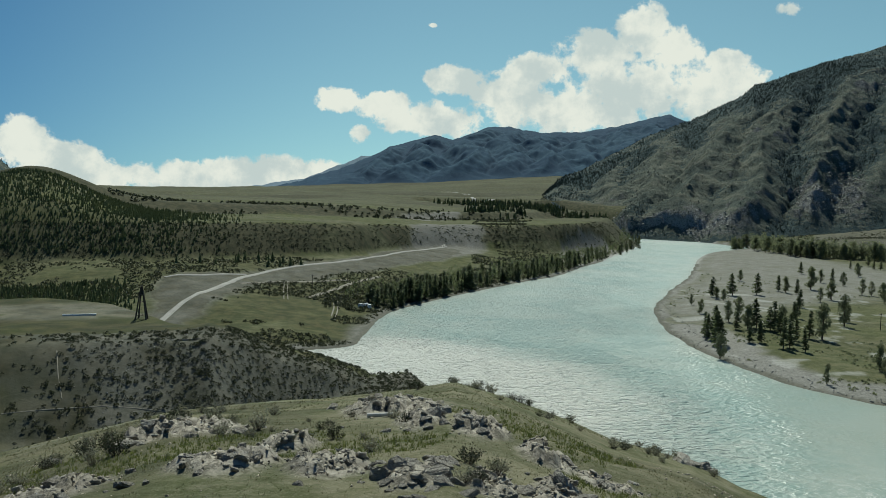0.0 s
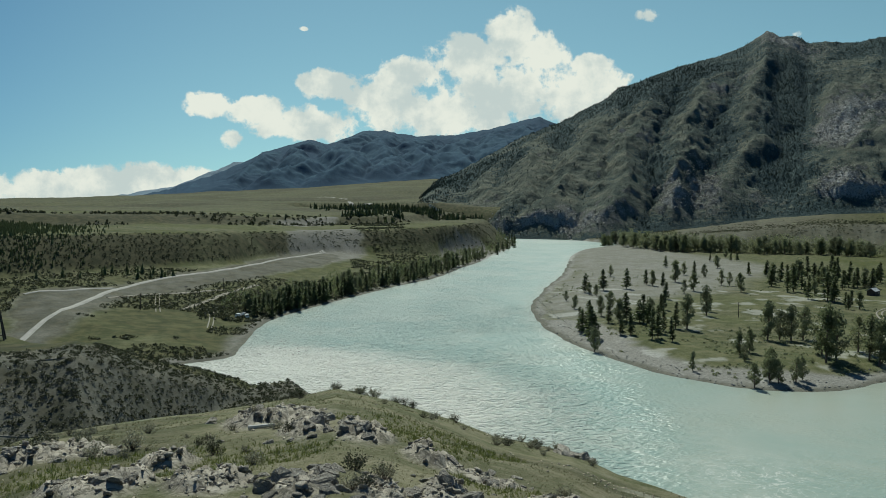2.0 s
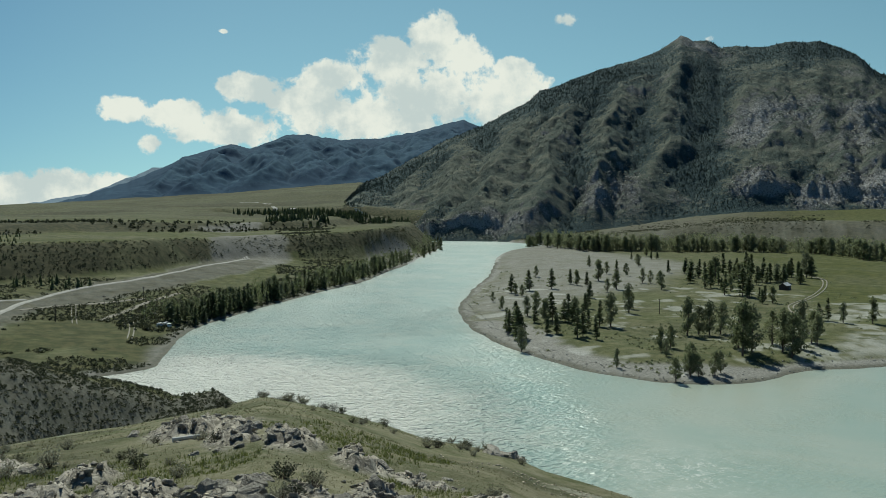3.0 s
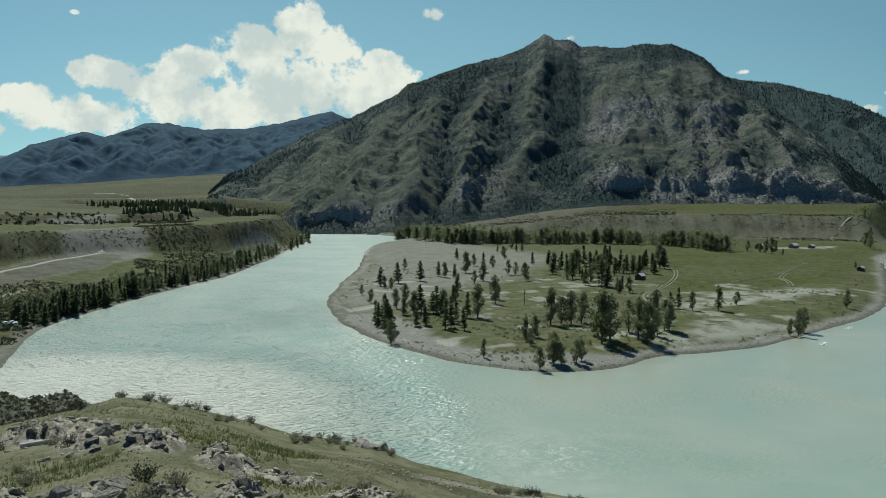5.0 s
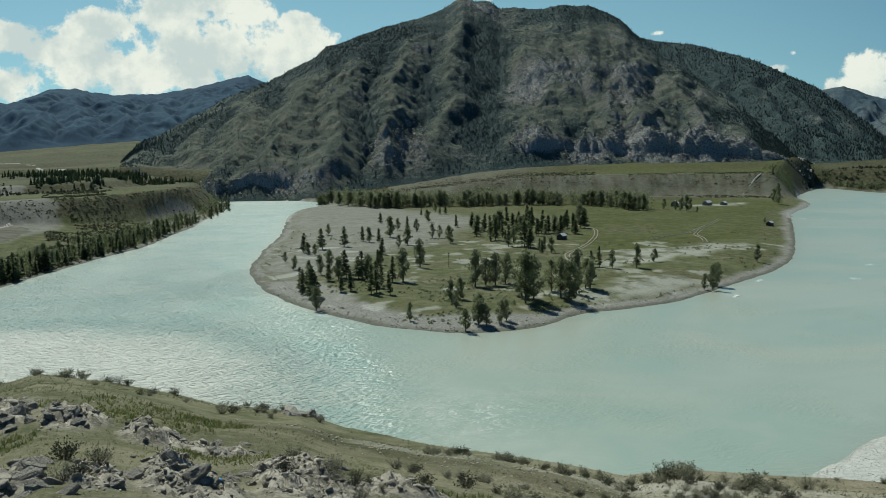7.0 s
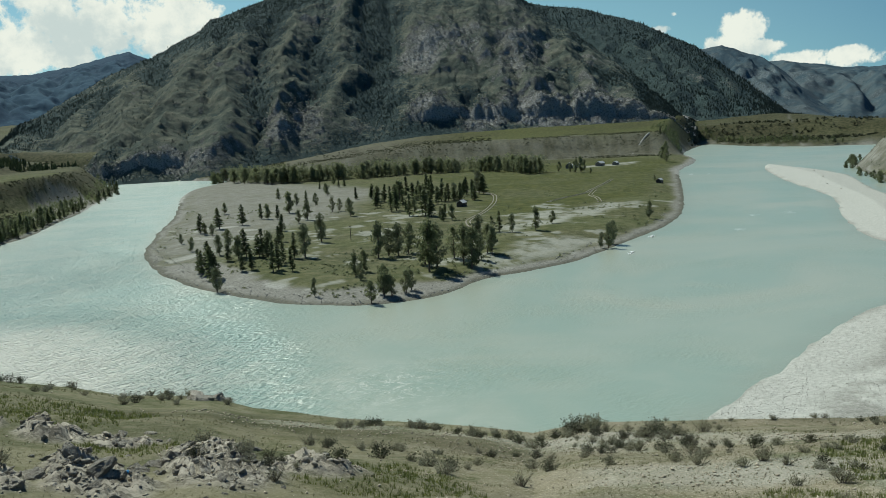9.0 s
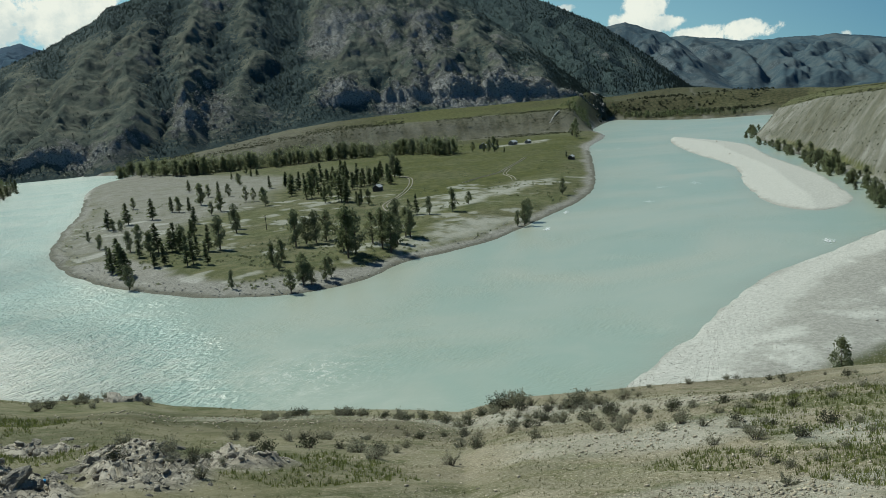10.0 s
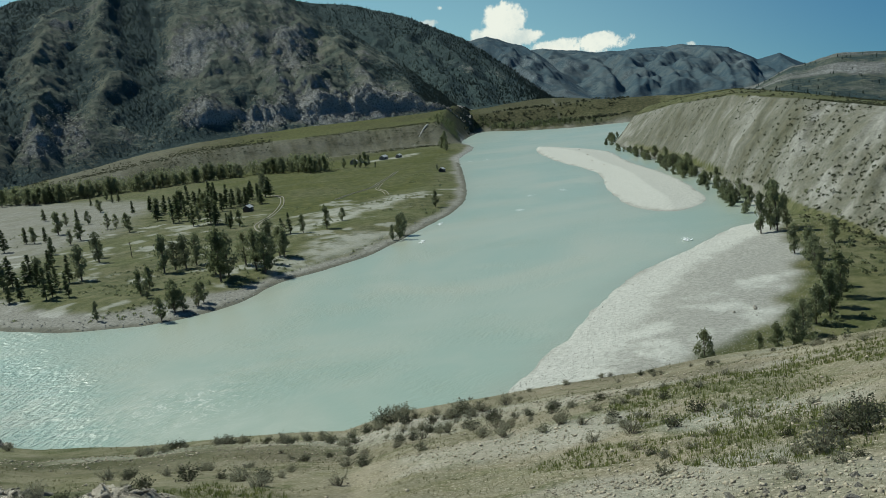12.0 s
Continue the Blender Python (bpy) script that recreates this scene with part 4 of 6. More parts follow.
mountain("mountain_east", "steep dark mountain with rock crags, scree and sparse larch woods", MOUNTAIN,
         [(4.5, -1.2, 1500), (6.2, -0.1, 1600), (7.9, 1.5, 1650), (10.1, 2.7, 1700), (13, 4.2, 1750), (16.1, 5.4, 1800), (19.4, 7.2, 1850), (20, 7.8, 1850),
          (23.3, 8.8, 1900), (25.5, 9.3, 1950), (27.8, 10.1, 1980), (29.2, 10.9, 2000), (30.0, 10.5, 2000), (30.8, 10.5, 2000), (31.6, 10.0, 2000), (32.7, 10.2, 2000), (34.6, 9.9, 2000),
          (36.0, 10.2, 2000), (37.5, 10.1, 2000), (39.4, 9.2, 1980), (40.6, 8.0, 1950), (43, 6.2, 1850), (45.4, 4.4, 1750), (48.1, 2.2, 1600), (50.5, 0.2, 1450), (51.5, -0.8, 1400)],
         [(4.5, 1350), (9, 1250), (12.5, 1150), (19, 1110), (23, 1180), (30, 1270), (42, 1290), (49, 1300), (51.5, 1330)], 201, 27,
         lean=((4, 0.55), (14, 0.4), (20, 0.32), (28, 0.16), (36, -0.05), (44, -0.28), (52, -0.4)), az_step=0.09, rings=190, rock=0.15, wood=0.5, jag=7, trees=22000, tree_size=(2.2, 4.6), stretch=0.2, fold=0.22, bold=0.42, folds=0.42, rough=0.16,
         scarps=((36.5, 4.5, 0.045, 11), (45, 4.0, 0.055, 15), (14.5, 4.5, 0.05, 9), (23.5, 1.4, 0.16, 9)),
         stands=((25.5, 0.6, 2.6, 0.3, 0.3), (30.5, 0.5, 1.6, 0.35, 0.4), (20.5, 0.8, 2.2, 0.15, 0.3), (47, 0.5, 3, 0.3, 0.5), (15.5, 0.35, 4, 0.2, -0.5), (38, 0.5, 3.5, 0.3, -0.6)),
         spurs=((12.5, 8.0, 1.6, 1.6), (16.5, 10.5, 2.0, 1.8), (20.9, 13.5, 2.4, 2.5), (23.6, 18.2, 2.2, 2.6), (26.6, 23.2, 2.0, 2.6), (29.4, 27.0, 1.8, 1.8), (32.6, 30.0, 1.3, -1.4), (34.8, 34.0, 2.6, 2.2),
                (37.6, 38.6, 1.8, 1.8), (39.6, 42.0, 2.0, 2.2), (42.5, 46.0, 1.8, 2.0), (45.5, 49.0, 1.6, 1.6)),
         crags=((12.5, 0.05, 2.2, 0.05, 0.45), (17.2, 0.05, 2.0, 0.05, 0.45), (23.6, 0.12, 1.2, 0.07, 0.6), (33.6, 0.09, 1.5, 0.05, 1.0), (37.5, 0.05, 2.0, 0.05, 1.0), (43.5, 0.07, 4.5, 0.07, 1.1), (48, 0.10, 3, 0.08, 0.6), (25.5, 0.16, 1.6, 0.1, 0.8), (36.5, 0.45, 3, 0.14, 0.5), (31, 0.92, 2.0, 0.1, 0.6),
                (40, 0.4, 2.2, 0.22, 0.6), (33.5, 0.34, 1.6, 0.1, 0.6)))
mountain("mountain_south_east", "long dark mountain ridge falling towards the upriver valley", MOUNTAIN,
         [(38, 7.5, 2500), (40.6, 7.9, 2500), (43, 7.4, 2500), (45.4, 6.9, 2500), (47.3, 6.3, 2450), (49.4, 5.4, 2400), (51.4, 4.3, 2350), (53.2, 3.0, 2300), (54.6, 1.9, 2250), (55.8, 0.8, 2150),
          (57.1, -0.4, 2050), (58, -1.1, 1950)],
         [(38, 1900), (48, 1650), (52, 1600), (56, 1650), (58, 1700)], 231, 26, lean=((38, -0.1), (58, -0.5)), az_step=0.12, rock=0.05, wood=1.25, jag=5, trees=7000, tree_size=(4, 7), rough=0.15, folds=0.6,
         spurs=((44.5, 47.0, 1.4, 1.6), (47.4, 50.4, 1.4, 1.8), (49.8, 53.0, 1.2, 1.7), (52.0, 55.2, 1.0, 1.5)),
         crags=((50.5, 0.5, 2.0, 0.25, 0.25), (53.5, 0.5, 1.5, 0.3, 0.3)))
mountain("mountain_far_spur", "lighter grassy mountain spur behind the dark ridge, tinted for haze", HAZED_BARE_RANGE,
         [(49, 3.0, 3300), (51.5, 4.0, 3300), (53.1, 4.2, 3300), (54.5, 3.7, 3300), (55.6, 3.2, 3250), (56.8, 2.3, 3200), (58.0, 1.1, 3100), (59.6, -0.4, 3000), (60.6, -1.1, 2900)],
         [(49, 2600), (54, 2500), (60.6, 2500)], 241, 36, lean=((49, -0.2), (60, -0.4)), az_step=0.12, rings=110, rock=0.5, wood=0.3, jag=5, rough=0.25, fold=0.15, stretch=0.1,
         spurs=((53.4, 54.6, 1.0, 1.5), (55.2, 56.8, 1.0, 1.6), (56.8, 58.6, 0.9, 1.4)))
# distant woods; the blue is haze put into their colour
mountain("mountain_range_north", "long wooded mountain range in the distance, tinted blue for haze", HAZED_FAR_RANGE,
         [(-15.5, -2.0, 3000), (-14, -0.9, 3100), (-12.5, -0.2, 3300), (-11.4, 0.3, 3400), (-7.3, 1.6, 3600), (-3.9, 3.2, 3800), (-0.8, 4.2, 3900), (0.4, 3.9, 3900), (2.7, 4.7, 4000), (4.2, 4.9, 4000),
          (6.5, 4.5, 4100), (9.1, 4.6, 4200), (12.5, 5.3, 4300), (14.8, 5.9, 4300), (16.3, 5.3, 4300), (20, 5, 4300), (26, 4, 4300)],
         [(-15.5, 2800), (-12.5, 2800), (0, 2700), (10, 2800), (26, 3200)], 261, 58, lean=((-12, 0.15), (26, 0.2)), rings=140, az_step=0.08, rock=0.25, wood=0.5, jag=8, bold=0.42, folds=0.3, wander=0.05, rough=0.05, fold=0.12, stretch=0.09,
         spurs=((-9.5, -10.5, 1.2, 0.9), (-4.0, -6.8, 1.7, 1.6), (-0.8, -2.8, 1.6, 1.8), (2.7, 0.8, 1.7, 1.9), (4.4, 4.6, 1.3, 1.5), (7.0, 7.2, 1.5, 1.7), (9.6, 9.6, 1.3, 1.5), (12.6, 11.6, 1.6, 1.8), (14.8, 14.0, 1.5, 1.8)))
mountain("mountain_range_north_west", "pale mountains far across the steppe, haze painted into their blue", HAZY_RANGE,
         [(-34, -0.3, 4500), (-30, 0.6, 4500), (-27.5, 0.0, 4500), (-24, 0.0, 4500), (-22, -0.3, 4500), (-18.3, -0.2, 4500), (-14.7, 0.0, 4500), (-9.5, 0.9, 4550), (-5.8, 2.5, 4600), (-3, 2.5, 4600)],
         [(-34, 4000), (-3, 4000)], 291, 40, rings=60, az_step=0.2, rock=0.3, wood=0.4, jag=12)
mountain("mountain_range_south", "bare mountain range beyond the valley bend, tinted blue-grey for haze", HAZED_BARE_RANGE,
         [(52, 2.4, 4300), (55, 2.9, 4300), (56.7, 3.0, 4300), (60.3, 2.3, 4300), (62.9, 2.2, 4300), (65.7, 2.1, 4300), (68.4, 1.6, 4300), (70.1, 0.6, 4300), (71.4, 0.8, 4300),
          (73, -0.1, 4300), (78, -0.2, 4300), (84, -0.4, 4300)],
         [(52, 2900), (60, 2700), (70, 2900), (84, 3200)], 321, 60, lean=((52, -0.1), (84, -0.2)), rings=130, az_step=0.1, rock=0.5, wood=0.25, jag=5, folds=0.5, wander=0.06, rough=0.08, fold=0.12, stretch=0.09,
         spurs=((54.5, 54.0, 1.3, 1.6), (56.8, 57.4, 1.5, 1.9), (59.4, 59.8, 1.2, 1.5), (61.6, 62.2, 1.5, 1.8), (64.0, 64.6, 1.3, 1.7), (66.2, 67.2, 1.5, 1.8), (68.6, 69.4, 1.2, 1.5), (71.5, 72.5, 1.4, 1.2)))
mountain("mountain_south", "dark rocky hill behind the grey terrace", MOUNTAIN,
         [(68, -1.6, 900), (69.7, -1.1, 950), (72, 0.0, 1000), (74.6, 0.35, 1000), (77.3, 0.15, 1000), (86, 0.3, 1000), (100, 2, 1000)],
         [(68, 650), (72, 560), (100, 560)], 351, 16, rings=110, az_step=0.1, rock=0.85, wood=0.25, jag=3, fold=0.2, stretch=0.2, rough=0.4, trees=500, tree_size=(2, 4), spurs=((71, 70.5, 1.2, 1.0), (74, 73.4, 1.5, 1.4), (77, 76.5, 1.3, 1.2)))
mountain("mountain_west", "dark steep mountainside rising beyond the wooded shoulder", MOUNTAIN,
         [(-46, 8, 1500), (-36, 5, 1500), (-31, 3.2, 1500), (-28.1, 1.4, 1500), (-27.2, 0.5, 1500), (-26.4, -0.4, 1500), (-25.5, -1, 1500)],
         [(-46, 1050), (-25.5, 1100)], 381, 30, rings=80, rock=0.4, wood=0.5, jag=3, trees=900, tree_size=(4, 7))

# ---------------------------------------------------------------- helpers for things


def plain(name, colour, rough=0.8, metal=0.0, scale=6.0, spread=0.25):
    """A worn surface: its colour, broken up at two scales."""
    m, t, b = material(name)
    p = place(t)
    k = math_node(t, "ADD", math_node(t, "MULTIPLY", noise_node(t, p, scale, 6, 0.65), 0.6), math_node(t, "MULTIPLY", noise_node(t, p, scale * 0.12, 4), 0.4))
    set_in(t, b, "Base Color", mix(t, ramp(t, k, 0.3, 0.7), tuple(c * (1 - spread) for c in colour), tuple(min(c * (1 + spread), 1) for c in colour)))
    set_in(t, b, "Roughness", rough)
    set_in(t, b, "Metallic", metal)
    bump(t, b, k, 0.3, 0.05)
    return m


BARK = plain("bark", (0.12, 0.095, 0.075), 0.9)
OLD_WOOD = plain("weathered_timber", (0.075, 0.062, 0.05), 0.9)
GREY_WOOD = plain("grey_boards", (0.22, 0.205, 0.18), 0.9)
WHITE_PAINT = plain("white_paint", (0.78, 0.78, 0.75), 0.45, spread=0.08)
DARK_GLASS = plain("dark_glass", (0.03, 0.035, 0.04), 0.1)
RUBBER = plain("tyre_rubber", (0.03, 0.03, 0.03), 0.8)
SHEET_ROOF = plain("sheet_roof", (0.58, 0.58, 0.56), 0.5)
TRACK = plain("track_gravel", (0.33, 0.32, 0.285), 0.95, scale=1.5)
RUT = plain("worn_earth", (0.23, 0.212, 0.165), 0.95, scale=1.5)
FOAM = plain("white_water", (0.85, 0.88, 0.87), 0.5, spread=0.05)


def rock_material():
    m, t, b = material("grey_schist")
    p = place(t)
    vary = t.nodes.new("ShaderNodeObjectInfo").outputs["Random"]
    island = t.nodes.new("ShaderNodeNewGeometry").outputs["Random Per Island"]
    a, c = noise_node(t, p, 2.0, 8, 0.7), noise_node(t, p, 11.0, 8, 0.7)
    k = math_node(t, "ADD", math_node(t, "MULTIPLY", a, 0.7), math_node(t, "MULTIPLY", island, 0.3))
    col = mix(t, ramp(t, k, 0.3, 0.75), (0.26, 0.236, 0.195), (0.50, 0.462, 0.385))
    col = mix(t, math_node(t, "MULTIPLY", ramp(t, c, 0.52, 0.7), 0.5), col, (0.42, 0.395, 0.34))
    col = mix(t, math_node(t, "MULTIPLY", ramp(t, noise_node(t, p, 5.0, 5), 0.56, 0.66), 0.4), col, (0.13, 0.125, 0.075))
    col = mix(t, math_node(t, "MULTIPLY", vary, 0.25), col, (0.26, 0.23, 0.19))
    bed = t.nodes.new("ShaderNodeMapping")
    bed.inputs["Rotation"].default_value, bed.inputs["Scale"].default_value = (0.35, 0.2, 0), (1.1, 1.4, 7.0)
    t.links.new(p, bed.inputs["Vector"])
    strata = noise_node(t, bed.outputs[0], 1.3, 6, 0.65, 0.4)
    col = mix(t, math_node(t, "MULTIPLY", ramp(t, math_node(t, "SUBTRACT", 1.0, strata), 0.54, 0.64), 0.35), col, (0.08, 0.074, 0.06))
    set_in(t, b, "Base Color", col)
    set_in(t, b, "Roughness", 0.9)
    bump(t, b, math_node(t, "ADD", math_node(t, "ADD", a, strata), math_node(t, "MULTIPLY", c, 0.5)), 0.9, 0.16)
    return m


ROCK = rock_material()


def part(name, bm, mat, parent=None, label="", smooth=False):
    me = bpy.data.meshes.new(name)
    bm.to_mesh(me)
    bm.free()
    me.materials.append(mat)
    if smooth:
        me.polygons.foreach_set("use_smooth", np.ones(len(me.polygons), bool))
    ob = new(name, me)
    ob.parent = parent
    if label:
        ob["label"] = label
    return ob


def box(bm, size, at=(0, 0, 0), bevel=0.0, turn=None):
    m = Matrix.Translation(at) @ (turn if turn else Matrix()) @ Matrix.Diagonal((*size, 1))
    made = bmesh.ops.create_cube(bm, size=1, matrix=m)["verts"]
    if bevel:
        edges = list({e for v in made for e in v.link_edges})
        bmesh.ops.bevel(bm, geom=edges, offset=bevel, segments=2, affect="EDGES")


def limb(bm, a, b, ra, rb, sides=6):
    """A tapered round bar from a to b."""
    a, b = Vector(a), Vector(b)
    turn = (b - a).to_track_quat("Z", "Y").to_matrix().to_4x4()
    bmesh.ops.create_cone(bm, cap_ends=True, segments=sides, radius1=ra, radius2=rb, depth=(b - a).length, matrix=Matrix.Translation((a + b) / 2) @ turn)


def spray(bm, c, u, v):
    bm.faces.new([bm.verts.new(p) for p in (c - u, c + v, c + u, c - v)])


def ground_z(x, y):
    return float(heights(np.array([x]), np.array([y]))[0])


# ---------------------------------------------------------------- trees


def make_larch(seed, label, bare=0.0):
    """A larch ten metres high: trunk, and tiers of drooping branches with sprays of needles."""
    rnd = random.Random(seed)
    root = tagged(new("larch"), label, "tree", "larches on the valley floor")
    bm = bmesh.new()
    limb(bm, (0, 0, -0.5), (0.05, 0, 4), 0.2, 0.14, 7)
    limb(bm, (0.05, 0, 4), (0, 0.05, 9.6), 0.14, 0.02, 6)
    part("trunk", bm, BARK, root)
    bm = bmesh.new()
    wide = rnd.uniform(1.9, 2.6)
    heavy = rnd.uniform(0, 6.283)
    for i in range(28):
        h = 1.3 + 8.5 * i / 27
        reach = wide * (1 - i / 29)**0.62 * (0.7 if i < 3 else 1) * rnd.uniform(0.75, 1.15)
        for j in range(8):
            if rnd.random() < 0.12 + bare:
                continue
            a = rnd.uniform(0, 6.283)
            out = Vector((math.cos(a), math.sin(a), rnd.uniform(-0.35, 0.05)))
            side = Vector((-math.sin(a), math.cos(a), 0))
            long = reach * rnd.uniform(0.45, 1.2) * (1 + 0.3 * math.cos(a - heavy))
            for k in (0.35, 0.65, 0.95):
                c = Vector((0, 0, h)) + out * long * k + Vector((0, 0, rnd.uniform(-0.15, 0.15)))
                u = (out + side * rnd.uniform(-0.7, 0.7)).normalized() * (0.26 + 0.17 * long)
                v = (side + Vector((0, 0, rnd.uniform(-0.9, 0.9)))).normalized() * (0.16 + 0.12 * long)
                spray(bm, c, u, v)
    part("crown", bm, NEEDLES, root)
    return root


def make_poplar(seed, label, wide=1.0):
    """A broadleaf tree ten metres high: trunk, limbs, and a crown of leafy clumps with gaps."""
    rnd = random.Random(seed)
    root = tagged(new("poplar"), label, "tree", "broadleaf trees on the valley floor")
    bm, crown = bmesh.new(), bmesh.new()
    limb(bm, (0, 0, -0.5), (0.1, 0, 3.2), 0.26, 0.17, 7)
    limb(bm, (0.1, 0, 3.2), (0, 0.1, 8.2), 0.17, 0.03, 6)
    for i in range(26):
        h = 0.9 + 8.1 * (i + rnd.random()) / 26
        a = rnd.uniform(0, 6.283)
        reach = wide * rnd.uniform(0.6, 2.3) * (1.1 - abs(h - 4.2) / 6.5)
        tip = Vector((math.cos(a) * reach, math.sin(a) * reach, h + rnd.uniform(0.2, 1.0)))
        limb(bm, (0.06, 0, h - 0.8), tip, 0.07, 0.02, 4)
        size = rnd.uniform(0.9, 1.5)
        for j in range(56):
            d = Vector((rnd.gauss(0, 1), rnd.gauss(0, 1), rnd.gauss(0, 0.8)))
            d = d.normalized() * size * rnd.random()**0.45
            u = Vector((rnd.gauss(0, 1), rnd.gauss(0, 1), rnd.gauss(0, 1))).normalized()
            v = u.orthogonal().normalized()
            s = rnd.uniform(0.17, 0.34)
            spray(crown, tip + d, u * s, v * s * 0.75)
    part("trunk", bm, BARK, root)
    part("crown", crown, LEAVES, root)
    return root


LARCHES = [make_larch(1, "slender dark green larch with drooping branches"), make_larch(2, "dense dark larch with a pointed crown"), make_larch(3, "thin open larch with gaps in its crown", 0.2)]
POPLARS = [make_poplar(11, "grey-green poplar with a loose upright crown", 0.8), make_poplar(12, "broad bushy grey-green poplar", 1.25), make_poplar(13, "leafy riverside poplar with several limbs")]
planted = set()
tree_dice = random.Random(77)


def plant(kinds, x, y, height, lean=0.03, slim=1.0):
    proto = kinds[tree_dice.randrange(len(kinds))]
    k = height / 10.0
    m = Matrix.LocRotScale((x, y, ground_z(x, y) - 0.1), Euler((tree_dice.gauss(0, lean), tree_dice.gauss(0, lean), tree_dice.uniform(0, 6.28))),
                           Vector((k * slim * tree_dice.uniform(0.9, 1.15), k * slim * tree_dice.uniform(0.9, 1.15), k)))
    if proto.name not in planted:
        planted.add(proto.name)
        proto.matrix_basis = m
    else:
        copied = copy_thing(proto, Matrix())
        copied.matrix_basis = m


def row_of_trees(line, count, kinds, low, high, spread, seed):
    rnd = random.Random(seed)
    p = smooth_line(line, 8)
    for i in range(count):
        k = rnd.uniform(0, len(p) - 1.001)
        j = int(k)
        x, y = p[j] * (1 - k + j) + p[j + 1] * (k - j)
        plant(kinds, x + rnd.uniform(-spread, spread), y + rnd.uniform(-spread, spread), rnd.uniform(low, high))


TIP_LARCHES = [(135, 414, 9.0), (134, 404, 5.4), (148, 422, 10.0), (163, 429, 10.2), (184, 453, 7.8), (185, 446, 7.7), (188, 440, 7.3), (165, 382, 7.3),
               (147, 342, 8.3), (208, 468, 11.4), (239, 508, 8.6), (248, 574, 7.6), (307, 626, 6.6), (342, 668, 7.1), (328, 632, 6.3), (332, 630, 6.3)]
MID_LARCHES = [(277, 510, 7.8), (196, 417, 8.5), (95, 297, 8.0), (97, 292, 10.4), (94, 279, 10.4), (114, 307, 7.9), (118, 309, 10.0), (108, 279, 6.7),
               (122, 302, 9.9), (127, 308, 8.0), (111, 267, 9.3), (119, 280, 8.8), (142, 333, 6.9), (133, 288, 11.2), (221, 280, 8.0), (116, 262, 7)]
TIP_POPLARS = [(136, 399, 5.4), (182, 507, 6.9), (233, 511, 8.0), (239, 495, 7.9), (284, 567, 9.1), (226, 446, 8.8), (230, 444, 7.6), (220, 412, 9.7), (186, 407, 7.1), (116, 384, 4.8),
               (110, 352, 6.0), (88, 259, 7.9), (113, 325, 7.7), (122, 340, 8.1), (158, 324, 11.5), (165, 337, 7.2), (105, 223, 5.2), (125, 234, 7.2), (131, 239, 7.0), (123, 227, 5.0)]
BANK_POPLARS = [(150, 262, 12.6), (155, 263, 9.8), (158, 261, 11.2), (163, 262, 10.9), (120, 208, 8.5), (113, 203, 6.5), (119, 206, 7.1), (121, 205, 6.3), (147, 224, 16.0), (152, 227, 14.0),
                (152, 234, 13.4), (167, 238, 11.2), (163, 227, 12.6), (162, 221, 13.2), (181, 237, 10.5), (171, 229, 8.3), (126, 205, 6.6), (129, 207, 5.9), (180, 233, 9.7), (189, 252, 11.3)]
GROVE = [(287, 504, 9.2), (278, 482, 8.9), (277, 471, 10.4), (260, 435, 11.3), (250, 412, 12.3), (275, 448, 13.4), (301, 481, 12.6), (293, 461, 10.4), (307, 477, 9.9), (250, 393, 7.4), (243, 371, 12.7),
         (242, 364, 11.1), (241, 350, 6.8), (237, 338, 7.2), (284, 420, 9.7), (297, 434, 10.0), (301, 432, 10.0), (310, 438, 9.4), (307, 428, 10.0), (335, 459, 10.8), (314, 424, 10.1), (342, 454, 14.5),
         (351, 462, 9.2), (328, 492, 11.3), (339, 515, 11.7), (286, 441, 10.0), (262, 424, 9.5), (322, 470, 10.5), (330, 446, 9.6)]
EAST_POPLARS = [(223, 274, 7.4), (232, 269, 9.5), (252, 281, 5.6), (226, 221, 8.9), (233, 226, 8.6), (223, 222, 5.5), (297, 264, 7.6), (502, 509, 5.3), (514, 561, 9.0), (467, 409, 4.0), (643, 548, 12.5),
                (730, 625, 13), (760, 648, 14), (700, 600, 11), (674, 580, 12), (514, 540, 11.1), (513, 532, 13.2), (515, 547, 7.8), (533, 548, 9.1), (660, 565, 8), (800, 690, 10)]
SHORE_TREES = [(241, 86, 13), (238, 83, 13.5), (236, 87, 11), (243, 82, 9), (200, 63, 8), (168, 47, 10), (135, 45, 7), (130, 46, 6), (127, 48, 5), (149, 46, 8), (154, 45, 9), (160, 46, 8), (221, 63, 7),
               (206, 68, 8), (189, 58, 9), (182, 55, 7), (120, 54, 7.2), (142, 46, 7), (176, 50, 6), (212, 66, 6)]
for k, (x, y, h) in enumerate(TIP_LARCHES + MID_LARCHES + GROVE):
    plant(POPLARS[::2] if k % 4 == 1 else LARCHES, x, y, h * 1.15)
for x, y, h in MID_LARCHES[2:15]:
    plant(LARCHES, x + tree_dice.uniform(-5, 5), y + tree_dice.uniform(-5, 5), h * 0.9)
for x, y, h in GROVE:
    plant(LARCHES, x + tree_dice.uniform(-7, 7), y + tree_dice.uniform(-7, 7), h * 0.95)
for x, y, h in TIP_POPLARS + BANK_POPLARS + EAST_POPLARS:
    plant(POPLARS, x, y, h * 1.08, slim=0.85)
for k, (x, y, h) in enumerate(SHORE_TREES):
    plant(POPLARS[:1] if k < 4 else POPLARS, x, y, h * (1.1 if k < 4 else 0.95), slim=0.62 if k < 4 else 0.85)
row_of_trees([(334, 949), (318, 820), (326, 752), (370, 735), (417, 713), (465, 690), (521, 655)], 62, POPLARS, 11, 17, 9, 5)
row_of_trees([(470, 690), (503, 630), (486, 560)], 30, POPLARS, 11, 16, 9, 6)
